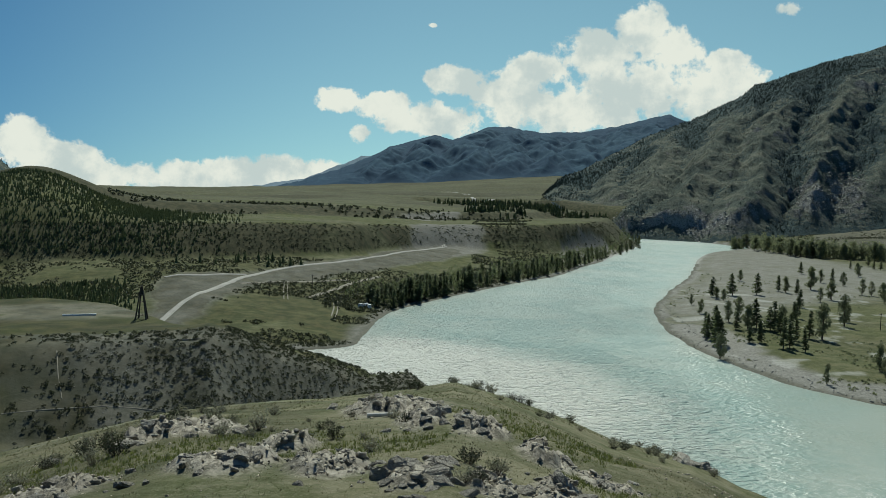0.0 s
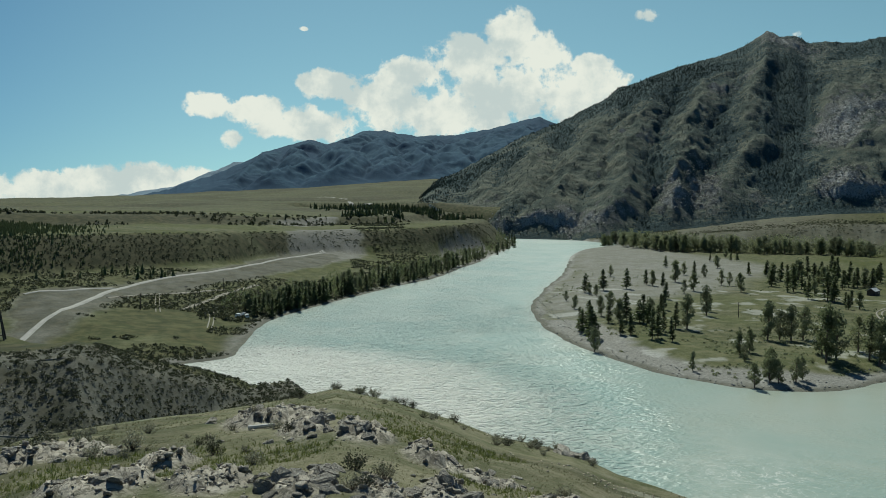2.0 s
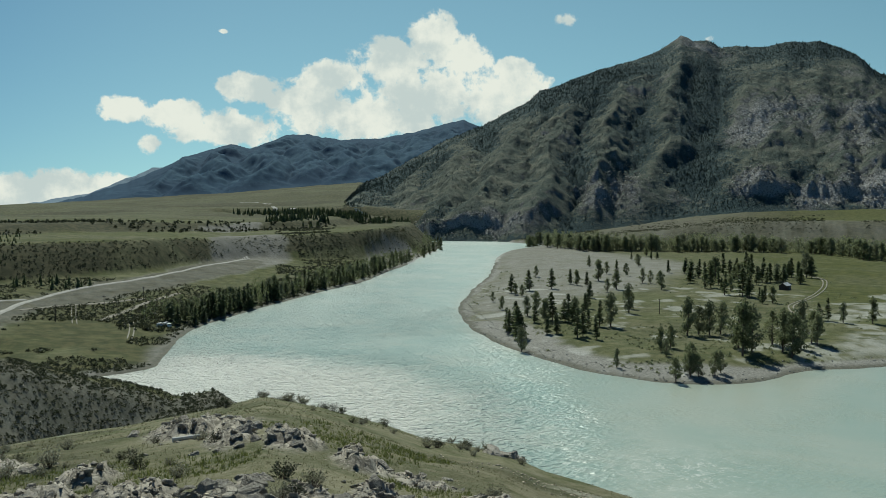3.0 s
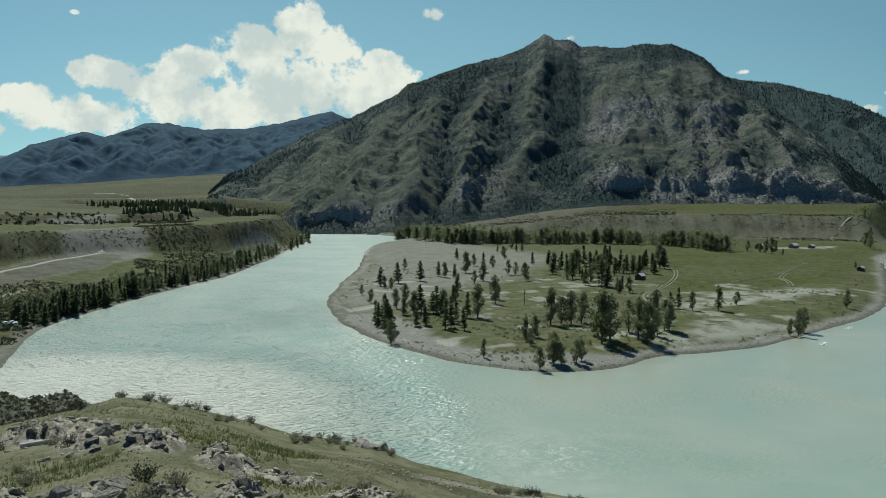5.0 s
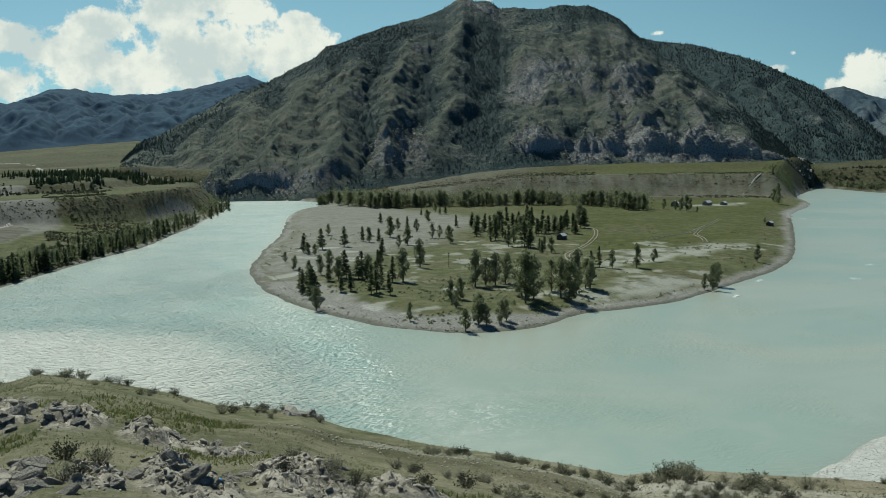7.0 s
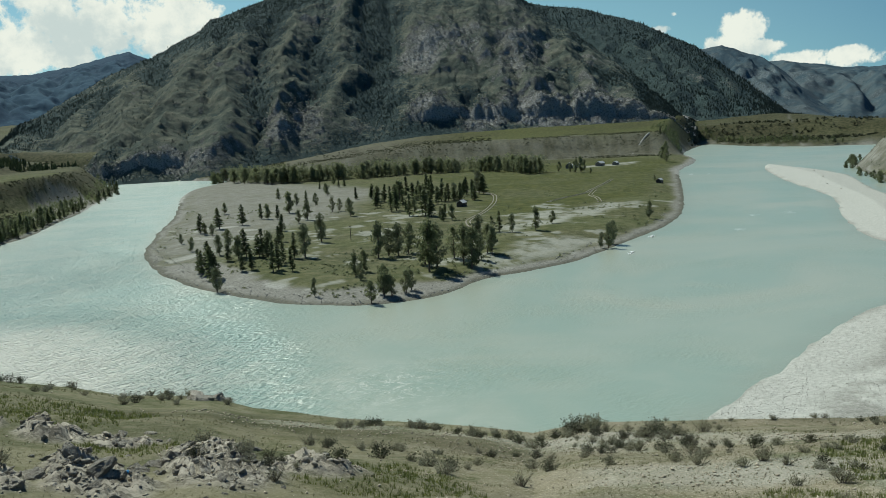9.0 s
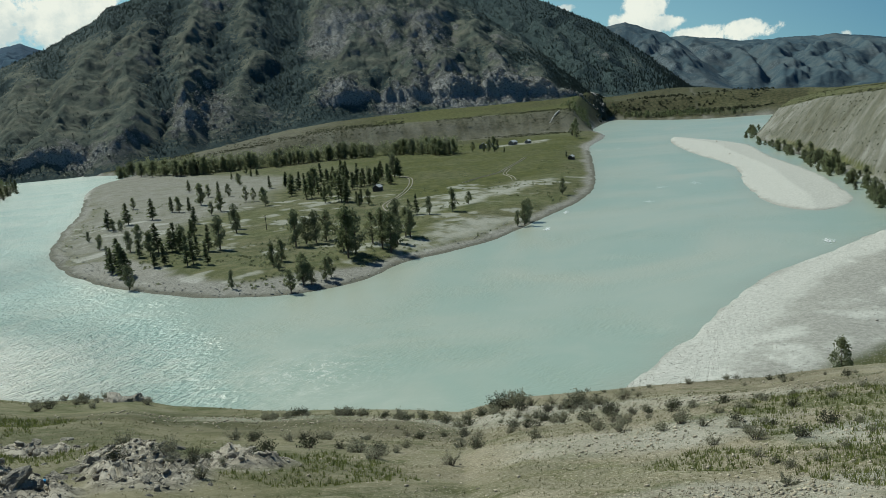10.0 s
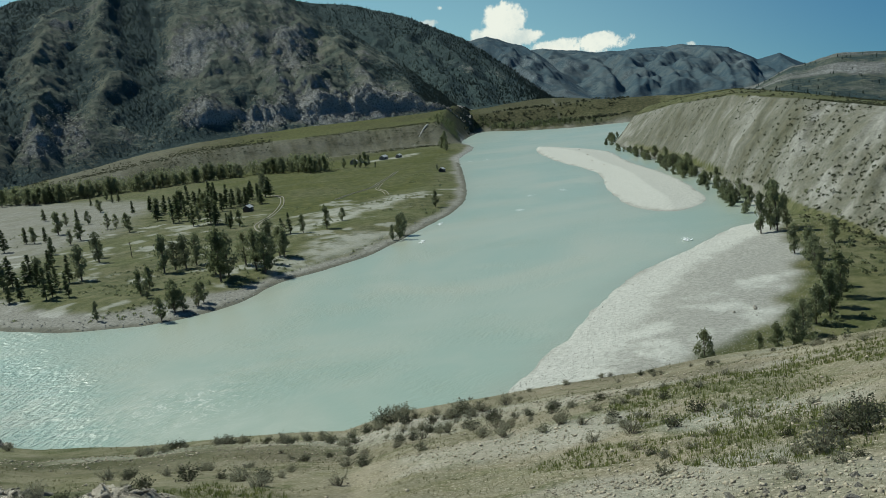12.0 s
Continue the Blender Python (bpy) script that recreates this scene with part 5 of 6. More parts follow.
row_of_trees([(-24, 352), (-8, 388), (14, 430), (40, 485), (70, 540), (100, 618), (140, 722), (200, 880), (236, 1010)], 120, LARCHES, 6, 11, 6, 7)
row_of_trees([(-28, 356), (-12, 392), (10, 436), (36, 492), (66, 548), (96, 626), (136, 730)], 46, POPLARS, 5, 9.5, 6, 8)
row_of_trees([(715, 400), (609, 343), (506, 262), (453, 223), (428, 205), (390, 176), (346, 146), (311, 124), (280, 108)], 84, POPLARS, 4, 9, 5, 9)
row_of_trees([(1020, 700), (1080, 800), (1110, 870)], 18, POPLARS, 7, 11, 8, 10)
row_of_trees([(990, 560), (1010, 640), (1030, 700)], 12, POPLARS, 6, 9, 6, 11)


# ---------------------------------------------------------------- scrub and woods, too many to count


def polar_spots(n, az, r, seed, log=True):
    rng = np.random.default_rng(seed)
    a = np.radians(rng.uniform(*az, n))
    q = np.exp(rng.uniform(np.log(r[0]), np.log(r[1]), n)) if log else np.sqrt(rng.uniform(r[0]**2, r[1]**2, n))
    return q * np.sin(a), q * np.cos(a), rng


def outer_bank(x, y):
    return (np.interp(y, *np.array(MIDSTREAM).T) > x) & (y > 205)


def scatter(n, az, r, seed, keep, low, high, log=True):
    x, y, rng = polar_spots(n, az, r, seed, log)
    z, d = heights(x, y), shore(x, y)
    ok = keep(x, y, z, d) & (d > 1.5)
    return x[ok], y[ok], z[ok], rng.uniform(low, high, ok.sum())


def near_hill(x, y, z, d):
    r, az = np.hypot(x, y), np.degrees(np.arctan2(x, y))
    n = fbm(x, y, 14, 4, 301)
    return (r > knots(az, BROW_R) + 14) & (0.3 * n + lattice(x * 2.7, y * 2.7, 5) > knots(az, [(-33, 1.0), (-28, 0.72), (-24, 0.38), (-2, 0.28), (5, 0.45)])) & ((r < knots(az, HILL_R) - 1) | (az > -14.5))


bush_stuff("hill_bushes", "low dark caragana bushes on the stony hillside", *scatter(30000, (-32, 4), (75, 190), 302, near_hill, 0.2, 0.75, False), 303, BUSH, 22, 0.19, 0.55)


def terrace_scrub(x, y, z, d):
    r, az = np.hypot(x, y), np.degrees(np.arctan2(x, y))
    n = fbm(x, y, 40, 4, 311)
    face = (z > 13.5) & (z < knots(az, TERRACE_Z) - 0.5) & (r > 380) & (r < knots(az, UPPER_R))
    flats = (z < 13.5) & (r < 470) & (n + 0.4 * fbm(x, y, 9, 3, 314) > -0.02)
    pits = patch(x, y, QUARRIES[1], 2, 1, 1) + patch(x, y, QUARRIES[2], 2, 1, 1)
    return outer_bank(x, y) & ((face & (n > -0.45)) | flats) & (pits < 0.2)


bush_stuff("hump_scrub", "dark scrub covering the rounded terrace end", *scatter(9000, (2, 15), (540, 1000), 316, lambda x, y, z, d: outer_bank(x, y) & (d > 12) & (z < 26.5) & (fbm(x, y, 30, 4, 317) > -0.25) & (patch(x, y, QUARRIES[0], 2, 1, 1) + patch(x, y, QUARRIES[3], 2, 1, 1) < 0.2), 0.7, 2.0), 318, BUSH, 10, 0.3, 0.6)
bush_stuff("terrace_scrub", "dark scrub covering the terrace slopes and flats", *scatter(64000, (-32, 15), (240, 900), 312, terrace_scrub, 0.5, 1.5), 313, BUSH, 10, 0.29, 0.6)


def shoulder_woods(x, y, z, d):
    r, az = np.hypot(x, y), np.degrees(np.arctan2(x, y))
    n = fbm(x, y, 60, 4, 321)
    return outer_bank(x, y) & (((lattice(x * 3.1, y * 3.1, 6) > step(az, -23, -11)) & (z > 15) & (r > 415) & (r < 620) & (n > -0.5) & (fbm(x, y, 90, 2, 325) < 0.45)) | ((lattice(x * 2.3, y * 2.3, 7) > step(az, -23, -19.5)) & (r > 300) & (r < 372) & (n > -0.35)))


x, y, z, s = scatter(26000, (-34, -10), (290, 620), 322, shoulder_woods, 0.9, 3.0)
conifer_stuff("shoulder_woods", "dense dark conifer woods on the rounded shoulder", x, y, z - 0.3, s, 323, 3)


def upper_woods(x, y, z, d):
    r, az = np.hypot(x, y), np.degrees(np.arctan2(x, y))
    edge = np.abs(r - knots(az, UPPER_R)) < 45
    return outer_bank(x, y) & edge & (fbm(x, y, 80, 3, 331) > -0.15)


x, y, z, s = scatter(5000, (-22, 12), (560, 1150), 332, upper_woods, 1.5, 3.5)
bush_stuff("scarp_scrub", "dark scrub along the far terrace edge", x, y, z, s, 333, BUSH, 10, 0.36, 0.7)
x, y, z, s = scatter(2400, (-2, 12), (860, 1180), 336, lambda x, y, z, d: outer_bank(x, y) & (fbm(x, y, 60, 4, 337, 0.6) > 0.12 + 0.12 * np.abs(np.degrees(np.arctan2(x, y)) - 5.5) / 2) & (d > 20), 4.0, 9.0)
conifer_stuff("scarp_conifers", "dark conifers standing along the far terrace scarp", x, y, z - 0.5, s, 338, 4)
x, y, z, s = scatter(500, (-21, -9), (395, 470), 342, lambda x, y, z, d: (fbm(x, y, 25, 3, 341) > 0.05) & (z < 16), 3.0, 6.5)
conifer_stuff("terrace_conifers", "small conifers standing along the terrace foot", x[:18], y[:18], z[:18] - 0.3, s[:18], 343, 5)


def slope_bushes(x, y, z, d):
    r, az = np.hypot(x, y), np.degrees(np.arctan2(x, y))
    n = 0.7 * fbm(x, y, 30, 4, 351)
    return (az > 58) & (r > knots(az, SLOPE_FOOT) - 12) & (n + 0.5 * lattice(x * 1.7, y * 1.7, 8) > 0.26) & (r < 900)


bush_stuff("slope_bushes", "small dark bushes dotted over the grey slope", *scatter(19000, (58, 84), (170, 820), 352, slope_bushes, 0.25, 1.15), 353, BUSH, 12, 0.3)


def gully_scrub(x, y, z, d):
    r, az = np.hypot(x, y), np.degrees(np.arctan2(x, y))
    return (az > 62) & (z < 14) & (r > 95) & (signed(x, y, smooth_line(GRAVEL_NEAR, 3, True)) > 4) & (r < knots(az, SLOPE_FOOT) + 20) & (fbm(x, y, 18, 4, 361) > 0.05)


bush_stuff("gully_scrub", "green willow scrub at the foot of the slope", *scatter(1300, (62, 84), (100, 300), 362, gully_scrub, 0.7, 1.8), 363, LEAVES, 26, 0.2)


def bench_bushes_wide(x, y, z, d):
    return (fbm(x, y, 40, 4, 376) > -0.05) & ~outer_bank(x, y) & (d > 8)


def bench_bushes(x, y, z, d):
    r, az = np.hypot(x, y), np.degrees(np.arctan2(x, y))
    return (r > 960) & (r < 1120) & (az > 14) & (fbm(x, y, 60, 4, 371) > 0.0) & ~outer_bank(x, y)


bush_stuff("talus_bushes", "scattered scrub on the slope under the mountain", *scatter(3500, (14, 38), (985, 1200), 374, bench_bushes_wide, 0.7, 2.2), 375, BUSH, 12, 0.3)
bush_stuff("bench_bushes", "scattered scrub on the bench slope", *scatter(6500, (14, 52), (960, 1120), 372, bench_bushes, 0.5, 1.7), 373, BUSH, 14, 0.3)


def spit_scrub(x, y, z, d):
    return ~outer_bank(x, y) & (y > 195) & (d > 7) & (fbm(x, y, 22, 4, 381) + 0.4 * fbm(x, y, 6, 3, 384) > 0.22)


bush_stuff("spit_scrub", "low shrubs and tall grass on the river flat", *scatter(6000, (14, 50), (205, 600), 382, spit_scrub, 0.35, 1.5), 383, LEAVES, 14, 0.26, 0.5)


def far_bank_scrub(x, y, z, d):
    return (d > 3) & (fbm(x, y, 60, 3, 391) > -0.1)


bush_stuff("far_bank_scrub", "dark scrub along the upriver terrace", *scatter(900, (51, 62), (1240, 1500), 392, far_bank_scrub, 2.5, 5.0), 393, BUSH, 14, 0.3)

def tree_stuff(name, label, line, count, low, high, spread, seed, mat):
    """A dense strip of broadleaf trees in one mesh: each a stem and an uneven crown of sprays."""
    rng = np.random.default_rng(seed)
    p = smooth_line(line, 8)
    k = rng.uniform(0, len(p) - 1.001, count)
    j = k.astype(int)
    q = p[j] * (1 - k + j)[:, None] + p[j + 1] * (k - j)[:, None] + rng.uniform(-spread, spread, (count, 2))
    q = q[shore(q[:, 0], q[:, 1]) > 2]
    n, per = len(q), 60
    h = rng.uniform(low, high, n)
    z = heights(q[:, 0], q[:, 1])
    lump = rng.normal(0, 1, (n, 5, 3)) * np.array([0.13, 0.13, 0.22]) + np.array([0, 0, 0.55])
    c = lump[np.arange(n)[:, None], rng.integers(0, 5, (n, per))] + rng.normal(0, 1, (n, per, 3)) * np.array([0.09, 0.09, 0.1])
    c = np.column_stack([q, z])[:, None] + np.clip(c, [-0.5, -0.5, 0.06], [0.5, 0.5, 1.05]) * h[:, None, None]
    u, v = rng.normal(size=(n, per, 3)), rng.normal(size=(n, per, 3))
    u /= np.linalg.norm(u, axis=-1, keepdims=True)
    v -= u * (u * v).sum(-1, keepdims=True)
    v /= np.linalg.norm(v, axis=-1, keepdims=True)
    s = (h[:, None] * rng.uniform(0.03, 0.065, (n, per)))[..., None]
    leaves = np.stack([c - u * s, c + v * s * 0.8, c + u * s, c - v * s * 0.8], 2).reshape(-1, 4, 3)
    foot = np.column_stack([q, z - 0.3])
    w = 0.016 * h[:, None]
    stems = np.concatenate([np.stack([foot - d * w, foot + d * w, foot + d * w * 0.4 + up, foot - d * w * 0.4 + up], 1) for d in (np.array([1.0, 0, 0]), np.array([0, 1.0, 0])) for up in (np.column_stack([0 * h, 0 * h, 0.6 * h]),)])
    return loose_faces(name, np.concatenate([leaves, stems]), mat, label, "trees")


BANK_LINE = [(-30, 356), (-14, 392), (8, 436), (34, 492), (64, 548), (94, 626), (134, 730), (190, 870), (230, 1000)]
tree_stuff("bank_woods", "dense dark riverside woods along the outer bank", BANK_LINE, 330, 3.5, 8, 11, 395, NEEDLES)
tree_stuff("belt_woods", "belt of grey-green poplars behind the meadow", [(345, 952), (330, 820), (342, 758), (380, 742), (425, 722), (475, 700), (520, 655), (495, 575)], 560, 9, 17, 12, 396, LEAVES)
tree_stuff("upriver_woods", "dark row of trees along the far upriver bank", [(990, 565), (1008, 650), (1025, 700), (1070, 800), (1115, 875)], 170, 5, 11, 11, 399, NEEDLES)
tree_stuff("corner_woods", "dark trees descending from the bench to the river", [(800, 655), (832, 690), (868, 735), (905, 775)], 80, 4, 10, 16, 394, NEEDLES)
bush_stuff("bank_scrub", "scrub between the terrace and the river woods", *scatter(7000, (-8, 14), (330, 1000), 397, lambda x, y, z, d: outer_bank(x, y) & (d < 38) & (z < 24), 0.9, 2.2), 398, BUSH, 14, 0.3, 0.6)

# ---------------------------------------------------------------- the stony knoll


def angular_rock(seed, flat=0.7):
    """A broken block: a lump cut by planes along its bedding, then roughened."""
    rnd = random.Random(seed)
    bm = bmesh.new()
    bmesh.ops.create_cube(bm, size=2.0)
    for i in range(11):
        n = Vector((rnd.gauss(0, 1), rnd.gauss(0, 1), rnd.gauss(0, 0.8))).normalized()
        cut = bmesh.ops.bisect_plane(bm, geom=bm.verts[:] + bm.edges[:] + bm.faces[:], plane_co=n * rnd.uniform(0.62, 0.95), plane_no=n, clear_outer=True)
        edges = [e for e in cut["geom_cut"] if isinstance(e, bmesh.types.BMEdge)]
        bmesh.ops.holes_fill(bm, edges=edges)
    bmesh.ops.triangulate(bm, faces=bm.faces[:])
    bmesh.ops.subdivide_edges(bm, edges=bm.edges[:], cuts=2, use_grid_fill=True)
    for v in bm.verts:
        p = v.co * 1.7 + Vector((seed * 3.1, 0, 0))
        v.co += Vector((noise.noise(p * 3), noise.noise(p * 3 + Vector((9, 0, 0))), 0.6 * noise.noise(p * 3 + Vector((0, 9, 0))))) * 0.13
        v.co.z *= flat
    return bm


ROCKS = []
for k in range(7):
    bm = angular_rock(500 + k, 0.55 + 0.08 * (k % 4))
    ROCKS.append(tagged(part("rock", bm, ROCK), "grey lichen-spotted angular rock half sunk in the turf", "rock", "rocks on the knoll"))
rock_dice = random.Random(91)
used_rocks = set()


def lay_rock(x, y, size, sink=0.35, tilt=0.3):
    proto = ROCKS[rock_dice.randrange(len(ROCKS))]
    s = Vector((size * rock_dice.uniform(0.8, 1.4), size * rock_dice.uniform(0.7, 1.1), size * rock_dice.uniform(0.5, 0.9))) * 0.5
    m = Matrix.LocRotScale((x, y, ground_z(x, y) + s.z * (0.5 - sink)), Euler((rock_dice.gauss(0, tilt), rock_dice.gauss(0, tilt), rock_dice.uniform(0, 6.28))), s)
    if proto.name not in used_rocks:
        used_rocks.add(proto.name)
        proto.matrix_basis = m
    else:
        copied = copy_thing(proto, Matrix())
        copied.matrix_basis = m


def polar_xy(az, r):
    return r * math.sin(radians(az)), r * math.cos(radians(az))


# ledges of larger blocks
for az, r, wide, deep, count, low, high in ((-1.5, 12.3, 3.0, 0.09, 46, 0.15, 0.5), (-7, 13.3, 4, 0.05, 20, 0.12, 0.36), (-15, 14.3, 5, 0.06, 24, 0.12, 0.4), (-4, 30, 3, 0.12, 30, 0.25, 0.8),
                                            (-1, 23, 2, 0.08, 16, 0.3, 0.7), (9, 13, 4, 0.09, 30, 0.15, 0.5), (-17, 24, 6, 0.05, 26, 0.25, 0.6), (-26, 15, 4, 0.06, 16, 0.2, 0.5),
                                            (17, 14, 4, 0.12, 50, 0.12, 0.4), (12, 18.5, 3, 0.06, 14, 0.2, 0.5), (72, 7.2, 7, 0.06, 26, 0.05, 0.16), (2.5, 21, 2, 0.07, 12, 0.3, 0.6)):
    for i in range(count):
        lay_rock(*polar_xy(az + rock_dice.gauss(0, wide * 0.55), r * math.exp(rock_dice.gauss(0, deep))), 0.8 * (low + (high - low) * rock_dice.random()**2.2), 0.45)
# the dark rock on the brow over the water
for az, r, s in ((16.9, 44, 1.25), (17.5, 44.6, 0.9), (16.4, 44.5, 0.7), (18.0, 45.2, 0.9), (18.7, 45.6, 0.6), (17.2, 43.6, 0.6)):
    lay_rock(*polar_xy(az, r), s, 0.45)


def stone_stuff(name, label, x, y, z, size, seed, mat):
    """Many small stones in one mesh, each an uneven broken block."""
    rng = np.random.default_rng(seed)
    n = len(x)
    d = np.array([(i, j, k) for i in (-1, 1) for j in (-1, 1) for k in (-1, 1)], float)
    p = d[None] * rng.uniform(0.35, 1.0, (n, 8, 1)) * np.stack([rng.uniform(0.7, 1.1, n), rng.uniform(0.5, 0.9, n), rng.uniform(0.3, 0.65, n)], -1)[:, None] + rng.normal(0, 0.12, (n, 8, 3))
    turn, tip = rng.uniform(0, 6.28, n), rng.normal(0, 0.35, n)
    c, s = np.cos(tip)[:, None], np.sin(tip)[:, None]
    p = np.stack([p[..., 0] * c - p[..., 2] * s, p[..., 1], p[..., 0] * s + p[..., 2] * c], -1)
    c, s = np.cos(turn)[:, None], np.sin(turn)[:, None]
    p = np.stack([p[..., 0] * c - p[..., 1] * s, p[..., 0] * s + p[..., 1] * c, p[..., 2]], -1) * (size * 0.55)[:, None, None] + np.stack([x, y, z + size * 0.08], -1)[:, None]
    f = np.array([(0, 1, 3, 2), (4, 6, 7, 5), (0, 4, 5, 1), (2, 3, 7, 6), (1, 5, 7, 3), (0, 2, 6, 4)])
    me = bpy.data.meshes.new(name)
    faces = (f[None] + 8 * np.arange(n)[:, None, None]).reshape(-1, 4)
    me.vertices.add(8 * n)
    me.vertices.foreach_set("co", p.astype(np.float32).ravel())
    me.loops.add(faces.size)
    me.loops.foreach_set("vertex_index", faces.astype(np.int32).ravel())
    me.polygons.add(len(faces))
    me.polygons.foreach_set("loop_start", np.arange(0, faces.size, 4, dtype=np.int32))
    me.update(calc_edges=True)
    me.materials.append(mat)
    return tagged(new(name, me), label, "stones", kind="stuff")


x, y, rng = polar_spots(110000, (-33, 82), (5.0, 60), 411)
w = stony(x, y)
r, az = np.hypot(x, y), np.degrees(np.arctan2(x, y))
ok = (rng.uniform(0, 1, len(x)) < np.clip((w - 0.2) * 1.1, 0.02 + 0.10 * step(az, 15, 45) * step(fbm(x, y, 4, 3, 415), -0.3, 0.4), 0.8)) & (r < knots(az, BROW_R) + 2)
x, y, r = x[ok], y[ok], r[ok]
stone_stuff("scattered_stones", "loose grey and tan stones scattered over the turf", x, y, heights(x, y), (0.014 + 0.06 * rng.random(len(x))**3.6) * (0.65 + r / 28), 412, plain("tan_stone", (0.36, 0.318, 0.24), 0.95, spread=0.5))

x, y, rng = polar_spots(60000, (-33, 34), (9.0, 36), 416)
w, r = rocky(x, y), np.hypot(x, y)
ok = rng.uniform(0, 1, len(x)) < np.clip((w - 0.3) * 0.5, 0, 0.35)
x, y, r = x[ok], y[ok], r[ok]
stone_stuff("ledge_rubble", "grey angular rubble broken from the rock ledges", x, y, heights(x, y), (0.03 + 0.15 * rng.random(len(x))**3) * (0.5 + r / 26), 417, ROCK)

# pale stones on the bushy hill
x, y, rng = polar_spots(16000, (-30, 3), (82, 170), 418, False)
r, az = np.hypot(x, y), np.degrees(np.arctan2(x, y))
ok = (r < knots(az, HILL_R)) & (r > knots(az, BROW_R) + 8) & (rng.uniform(0, 1, len(x)) < step(az, -27, -19))
stone_stuff("hill_stones", "pale stones strewn between bushes on the hillside", x[ok], y[ok], heights(x[ok], y[ok]), 0.06 + 0.16 * rng.random(ok.sum())**2, 419, plain("hill_stone", (0.29, 0.28, 0.25), 0.95, spread=0.4))

# broken crags of the mountain
xf, yf, zf, w = CRAG_SPOTS["mountain_east"]
rng = np.random.default_rng(413)
w = w**1.6
i = rng.choice(len(w), 17000, p=w / w.sum())
CRAG = plain("crag_rock", (0.30, 0.29, 0.262), 0.95, scale=0.25, spread=0.5)
stone_stuff("mountain_crags", "pale broken rock crags and boulders on the mountainside", xf[i] + rng.uniform(-4, 4, 17000), yf[i] + rng.uniform(-4, 4, 17000), zf[i] - 0.4, 0.8 + 3.0 * rng.random(17000)**3, 414, CRAG)

# gravel of the near bar, coarse cobbles
x, y, rng = polar_spots(34000, (48, 74), (110, 285), 421)
z, d = heights(x, y), shore(x, y)
ok = (d > 0.3) & (z < 3.2)
stone_stuff("bar_cobbles", "pale water-worn cobbles on the gravel bar", x[ok], y[ok], z[ok], 0.07 + 0.2 * rng.random(ok.sum())**2, 422, plain("pale_cobble", (0.40, 0.39, 0.355), 0.9, spread=0.5))


# ---------------------------------------------------------------- turf, tufts and shrubs on the knoll


def tuft_stuff(name, label, x, y, z, size, seed, mat, blades=9):
    rng = np.random.default_rng(seed)
    n = len(x)
    a = rng.uniform(0, 6.28, (n, blades))
    lean = rng.uniform(0.15, 0.8, (n, blades))
    s = size[:, None] * rng.uniform(0.6, 1.2, (n, blades))
    base = np.stack([x, y, z], -1)[:, None] + np.stack([np.cos(a), np.sin(a), 0 * a], -1) * (size[:, None, None] * 0.25)
    tip = base + np.stack([np.cos(a) * lean, np.sin(a) * lean, np.ones_like(a)], -1) * s[..., None]
    side = np.stack([-np.sin(a), np.cos(a), 0 * a], -1) * (s * 0.09)[..., None]
    return loose_faces(name, np.stack([base - side, base + side, tip], 2).reshape(-1, 3, 3), mat, label, "grass")


GREENS = [(70, 11, 7, 0.22), (66, 18, 8, 0.25), (-14, 19, 7, 0.16), (-4, 18, 5, 0.14), (-24, 19, 5, 0.2), (8, 26, 6, 0.22), (76, 24, 6, 0.25), (58, 12, 5, 0.12), (30, 14, 6, 0.15), (12, 16.5, 4, 0.1)]
x, y, rng = polar_spots(72000, (-33, 82), (5.0, 62), 431)
w = rocky(x, y)
r, az = np.hypot(x, y), np.degrees(np.arctan2(x, y))
ok = (w < 0.35) & (r < knots(az, BROW_R) + 3) & (fbm(x, y, 5, 4, 433) > -0.25)
tuft_stuff("turf_tufts", "short dry steppe grass in tufts", x[ok], y[ok], heights(x[ok], y[ok]) - 0.02, rng.uniform(0.016, 0.045, ok.sum()) * (0.6 + r[ok] / 20), 432, TURF, 6)

# greener grass in the hollows
x, y, rng = polar_spots(60000, (-33, 82), (5.0, 55), 435)
r, az = np.hypot(x, y), np.degrees(np.arctan2(x, y))
w = spots(x, y, GREENS, 1.0) + 0.35 * fbm(x, y, 3.0, 4, 436, 0.6)
ok = (w > 0.36) & (rocky(x, y) < 0.35) & (r < knots(az, BROW_R))
tuft_stuff("green_grass", "fresh green grass growing in the hollows", x[ok], y[ok], heights(x[ok], y[ok]) - 0.02, rng.uniform(0.03, 0.09, ok.sum()) * (0.6 + r[ok] / 22), 437, leafy("fresh_grass", (0.10, 0.13, 0.034), (0.25, 0.265, 0.085)), 8)


def make_shrub(seed, label, mat):
    rnd = random.Random(seed)
    root = tagged(new("shrub"), label, "shrub", "shrubs on the knoll")
    bm, leaf = bmesh.new(), bmesh.new()
    for i in range(26):
        a, out = rnd.uniform(0, 6.283), rnd.uniform(0.1, 0.6)
        tip = Vector((math.cos(a) * out, math.sin(a) * out, rnd.uniform(0.45, 1.0) * (1.05 - 0.6 * out)))
        limb(bm, (rnd.gauss(0, 0.05), rnd.gauss(0, 0.05), -0.1), tip, 0.014, 0.004, 3)
        for j in range(16):
            c = tip * rnd.uniform(0.45, 1.05) + Vector((rnd.gauss(0, 0.06), rnd.gauss(0, 0.06), rnd.gauss(0, 0.05)))
            u = Vector((rnd.gauss(0, 1), rnd.gauss(0, 1), rnd.gauss(0.5, 1))).normalized()
            s = rnd.uniform(0.025, 0.06)
            spray(leaf, c, u * s, u.orthogonal().normalized() * s * 0.55)
    part("stem", bm, BARK, root)
    part("foliage", leaf, mat, root)
    return root


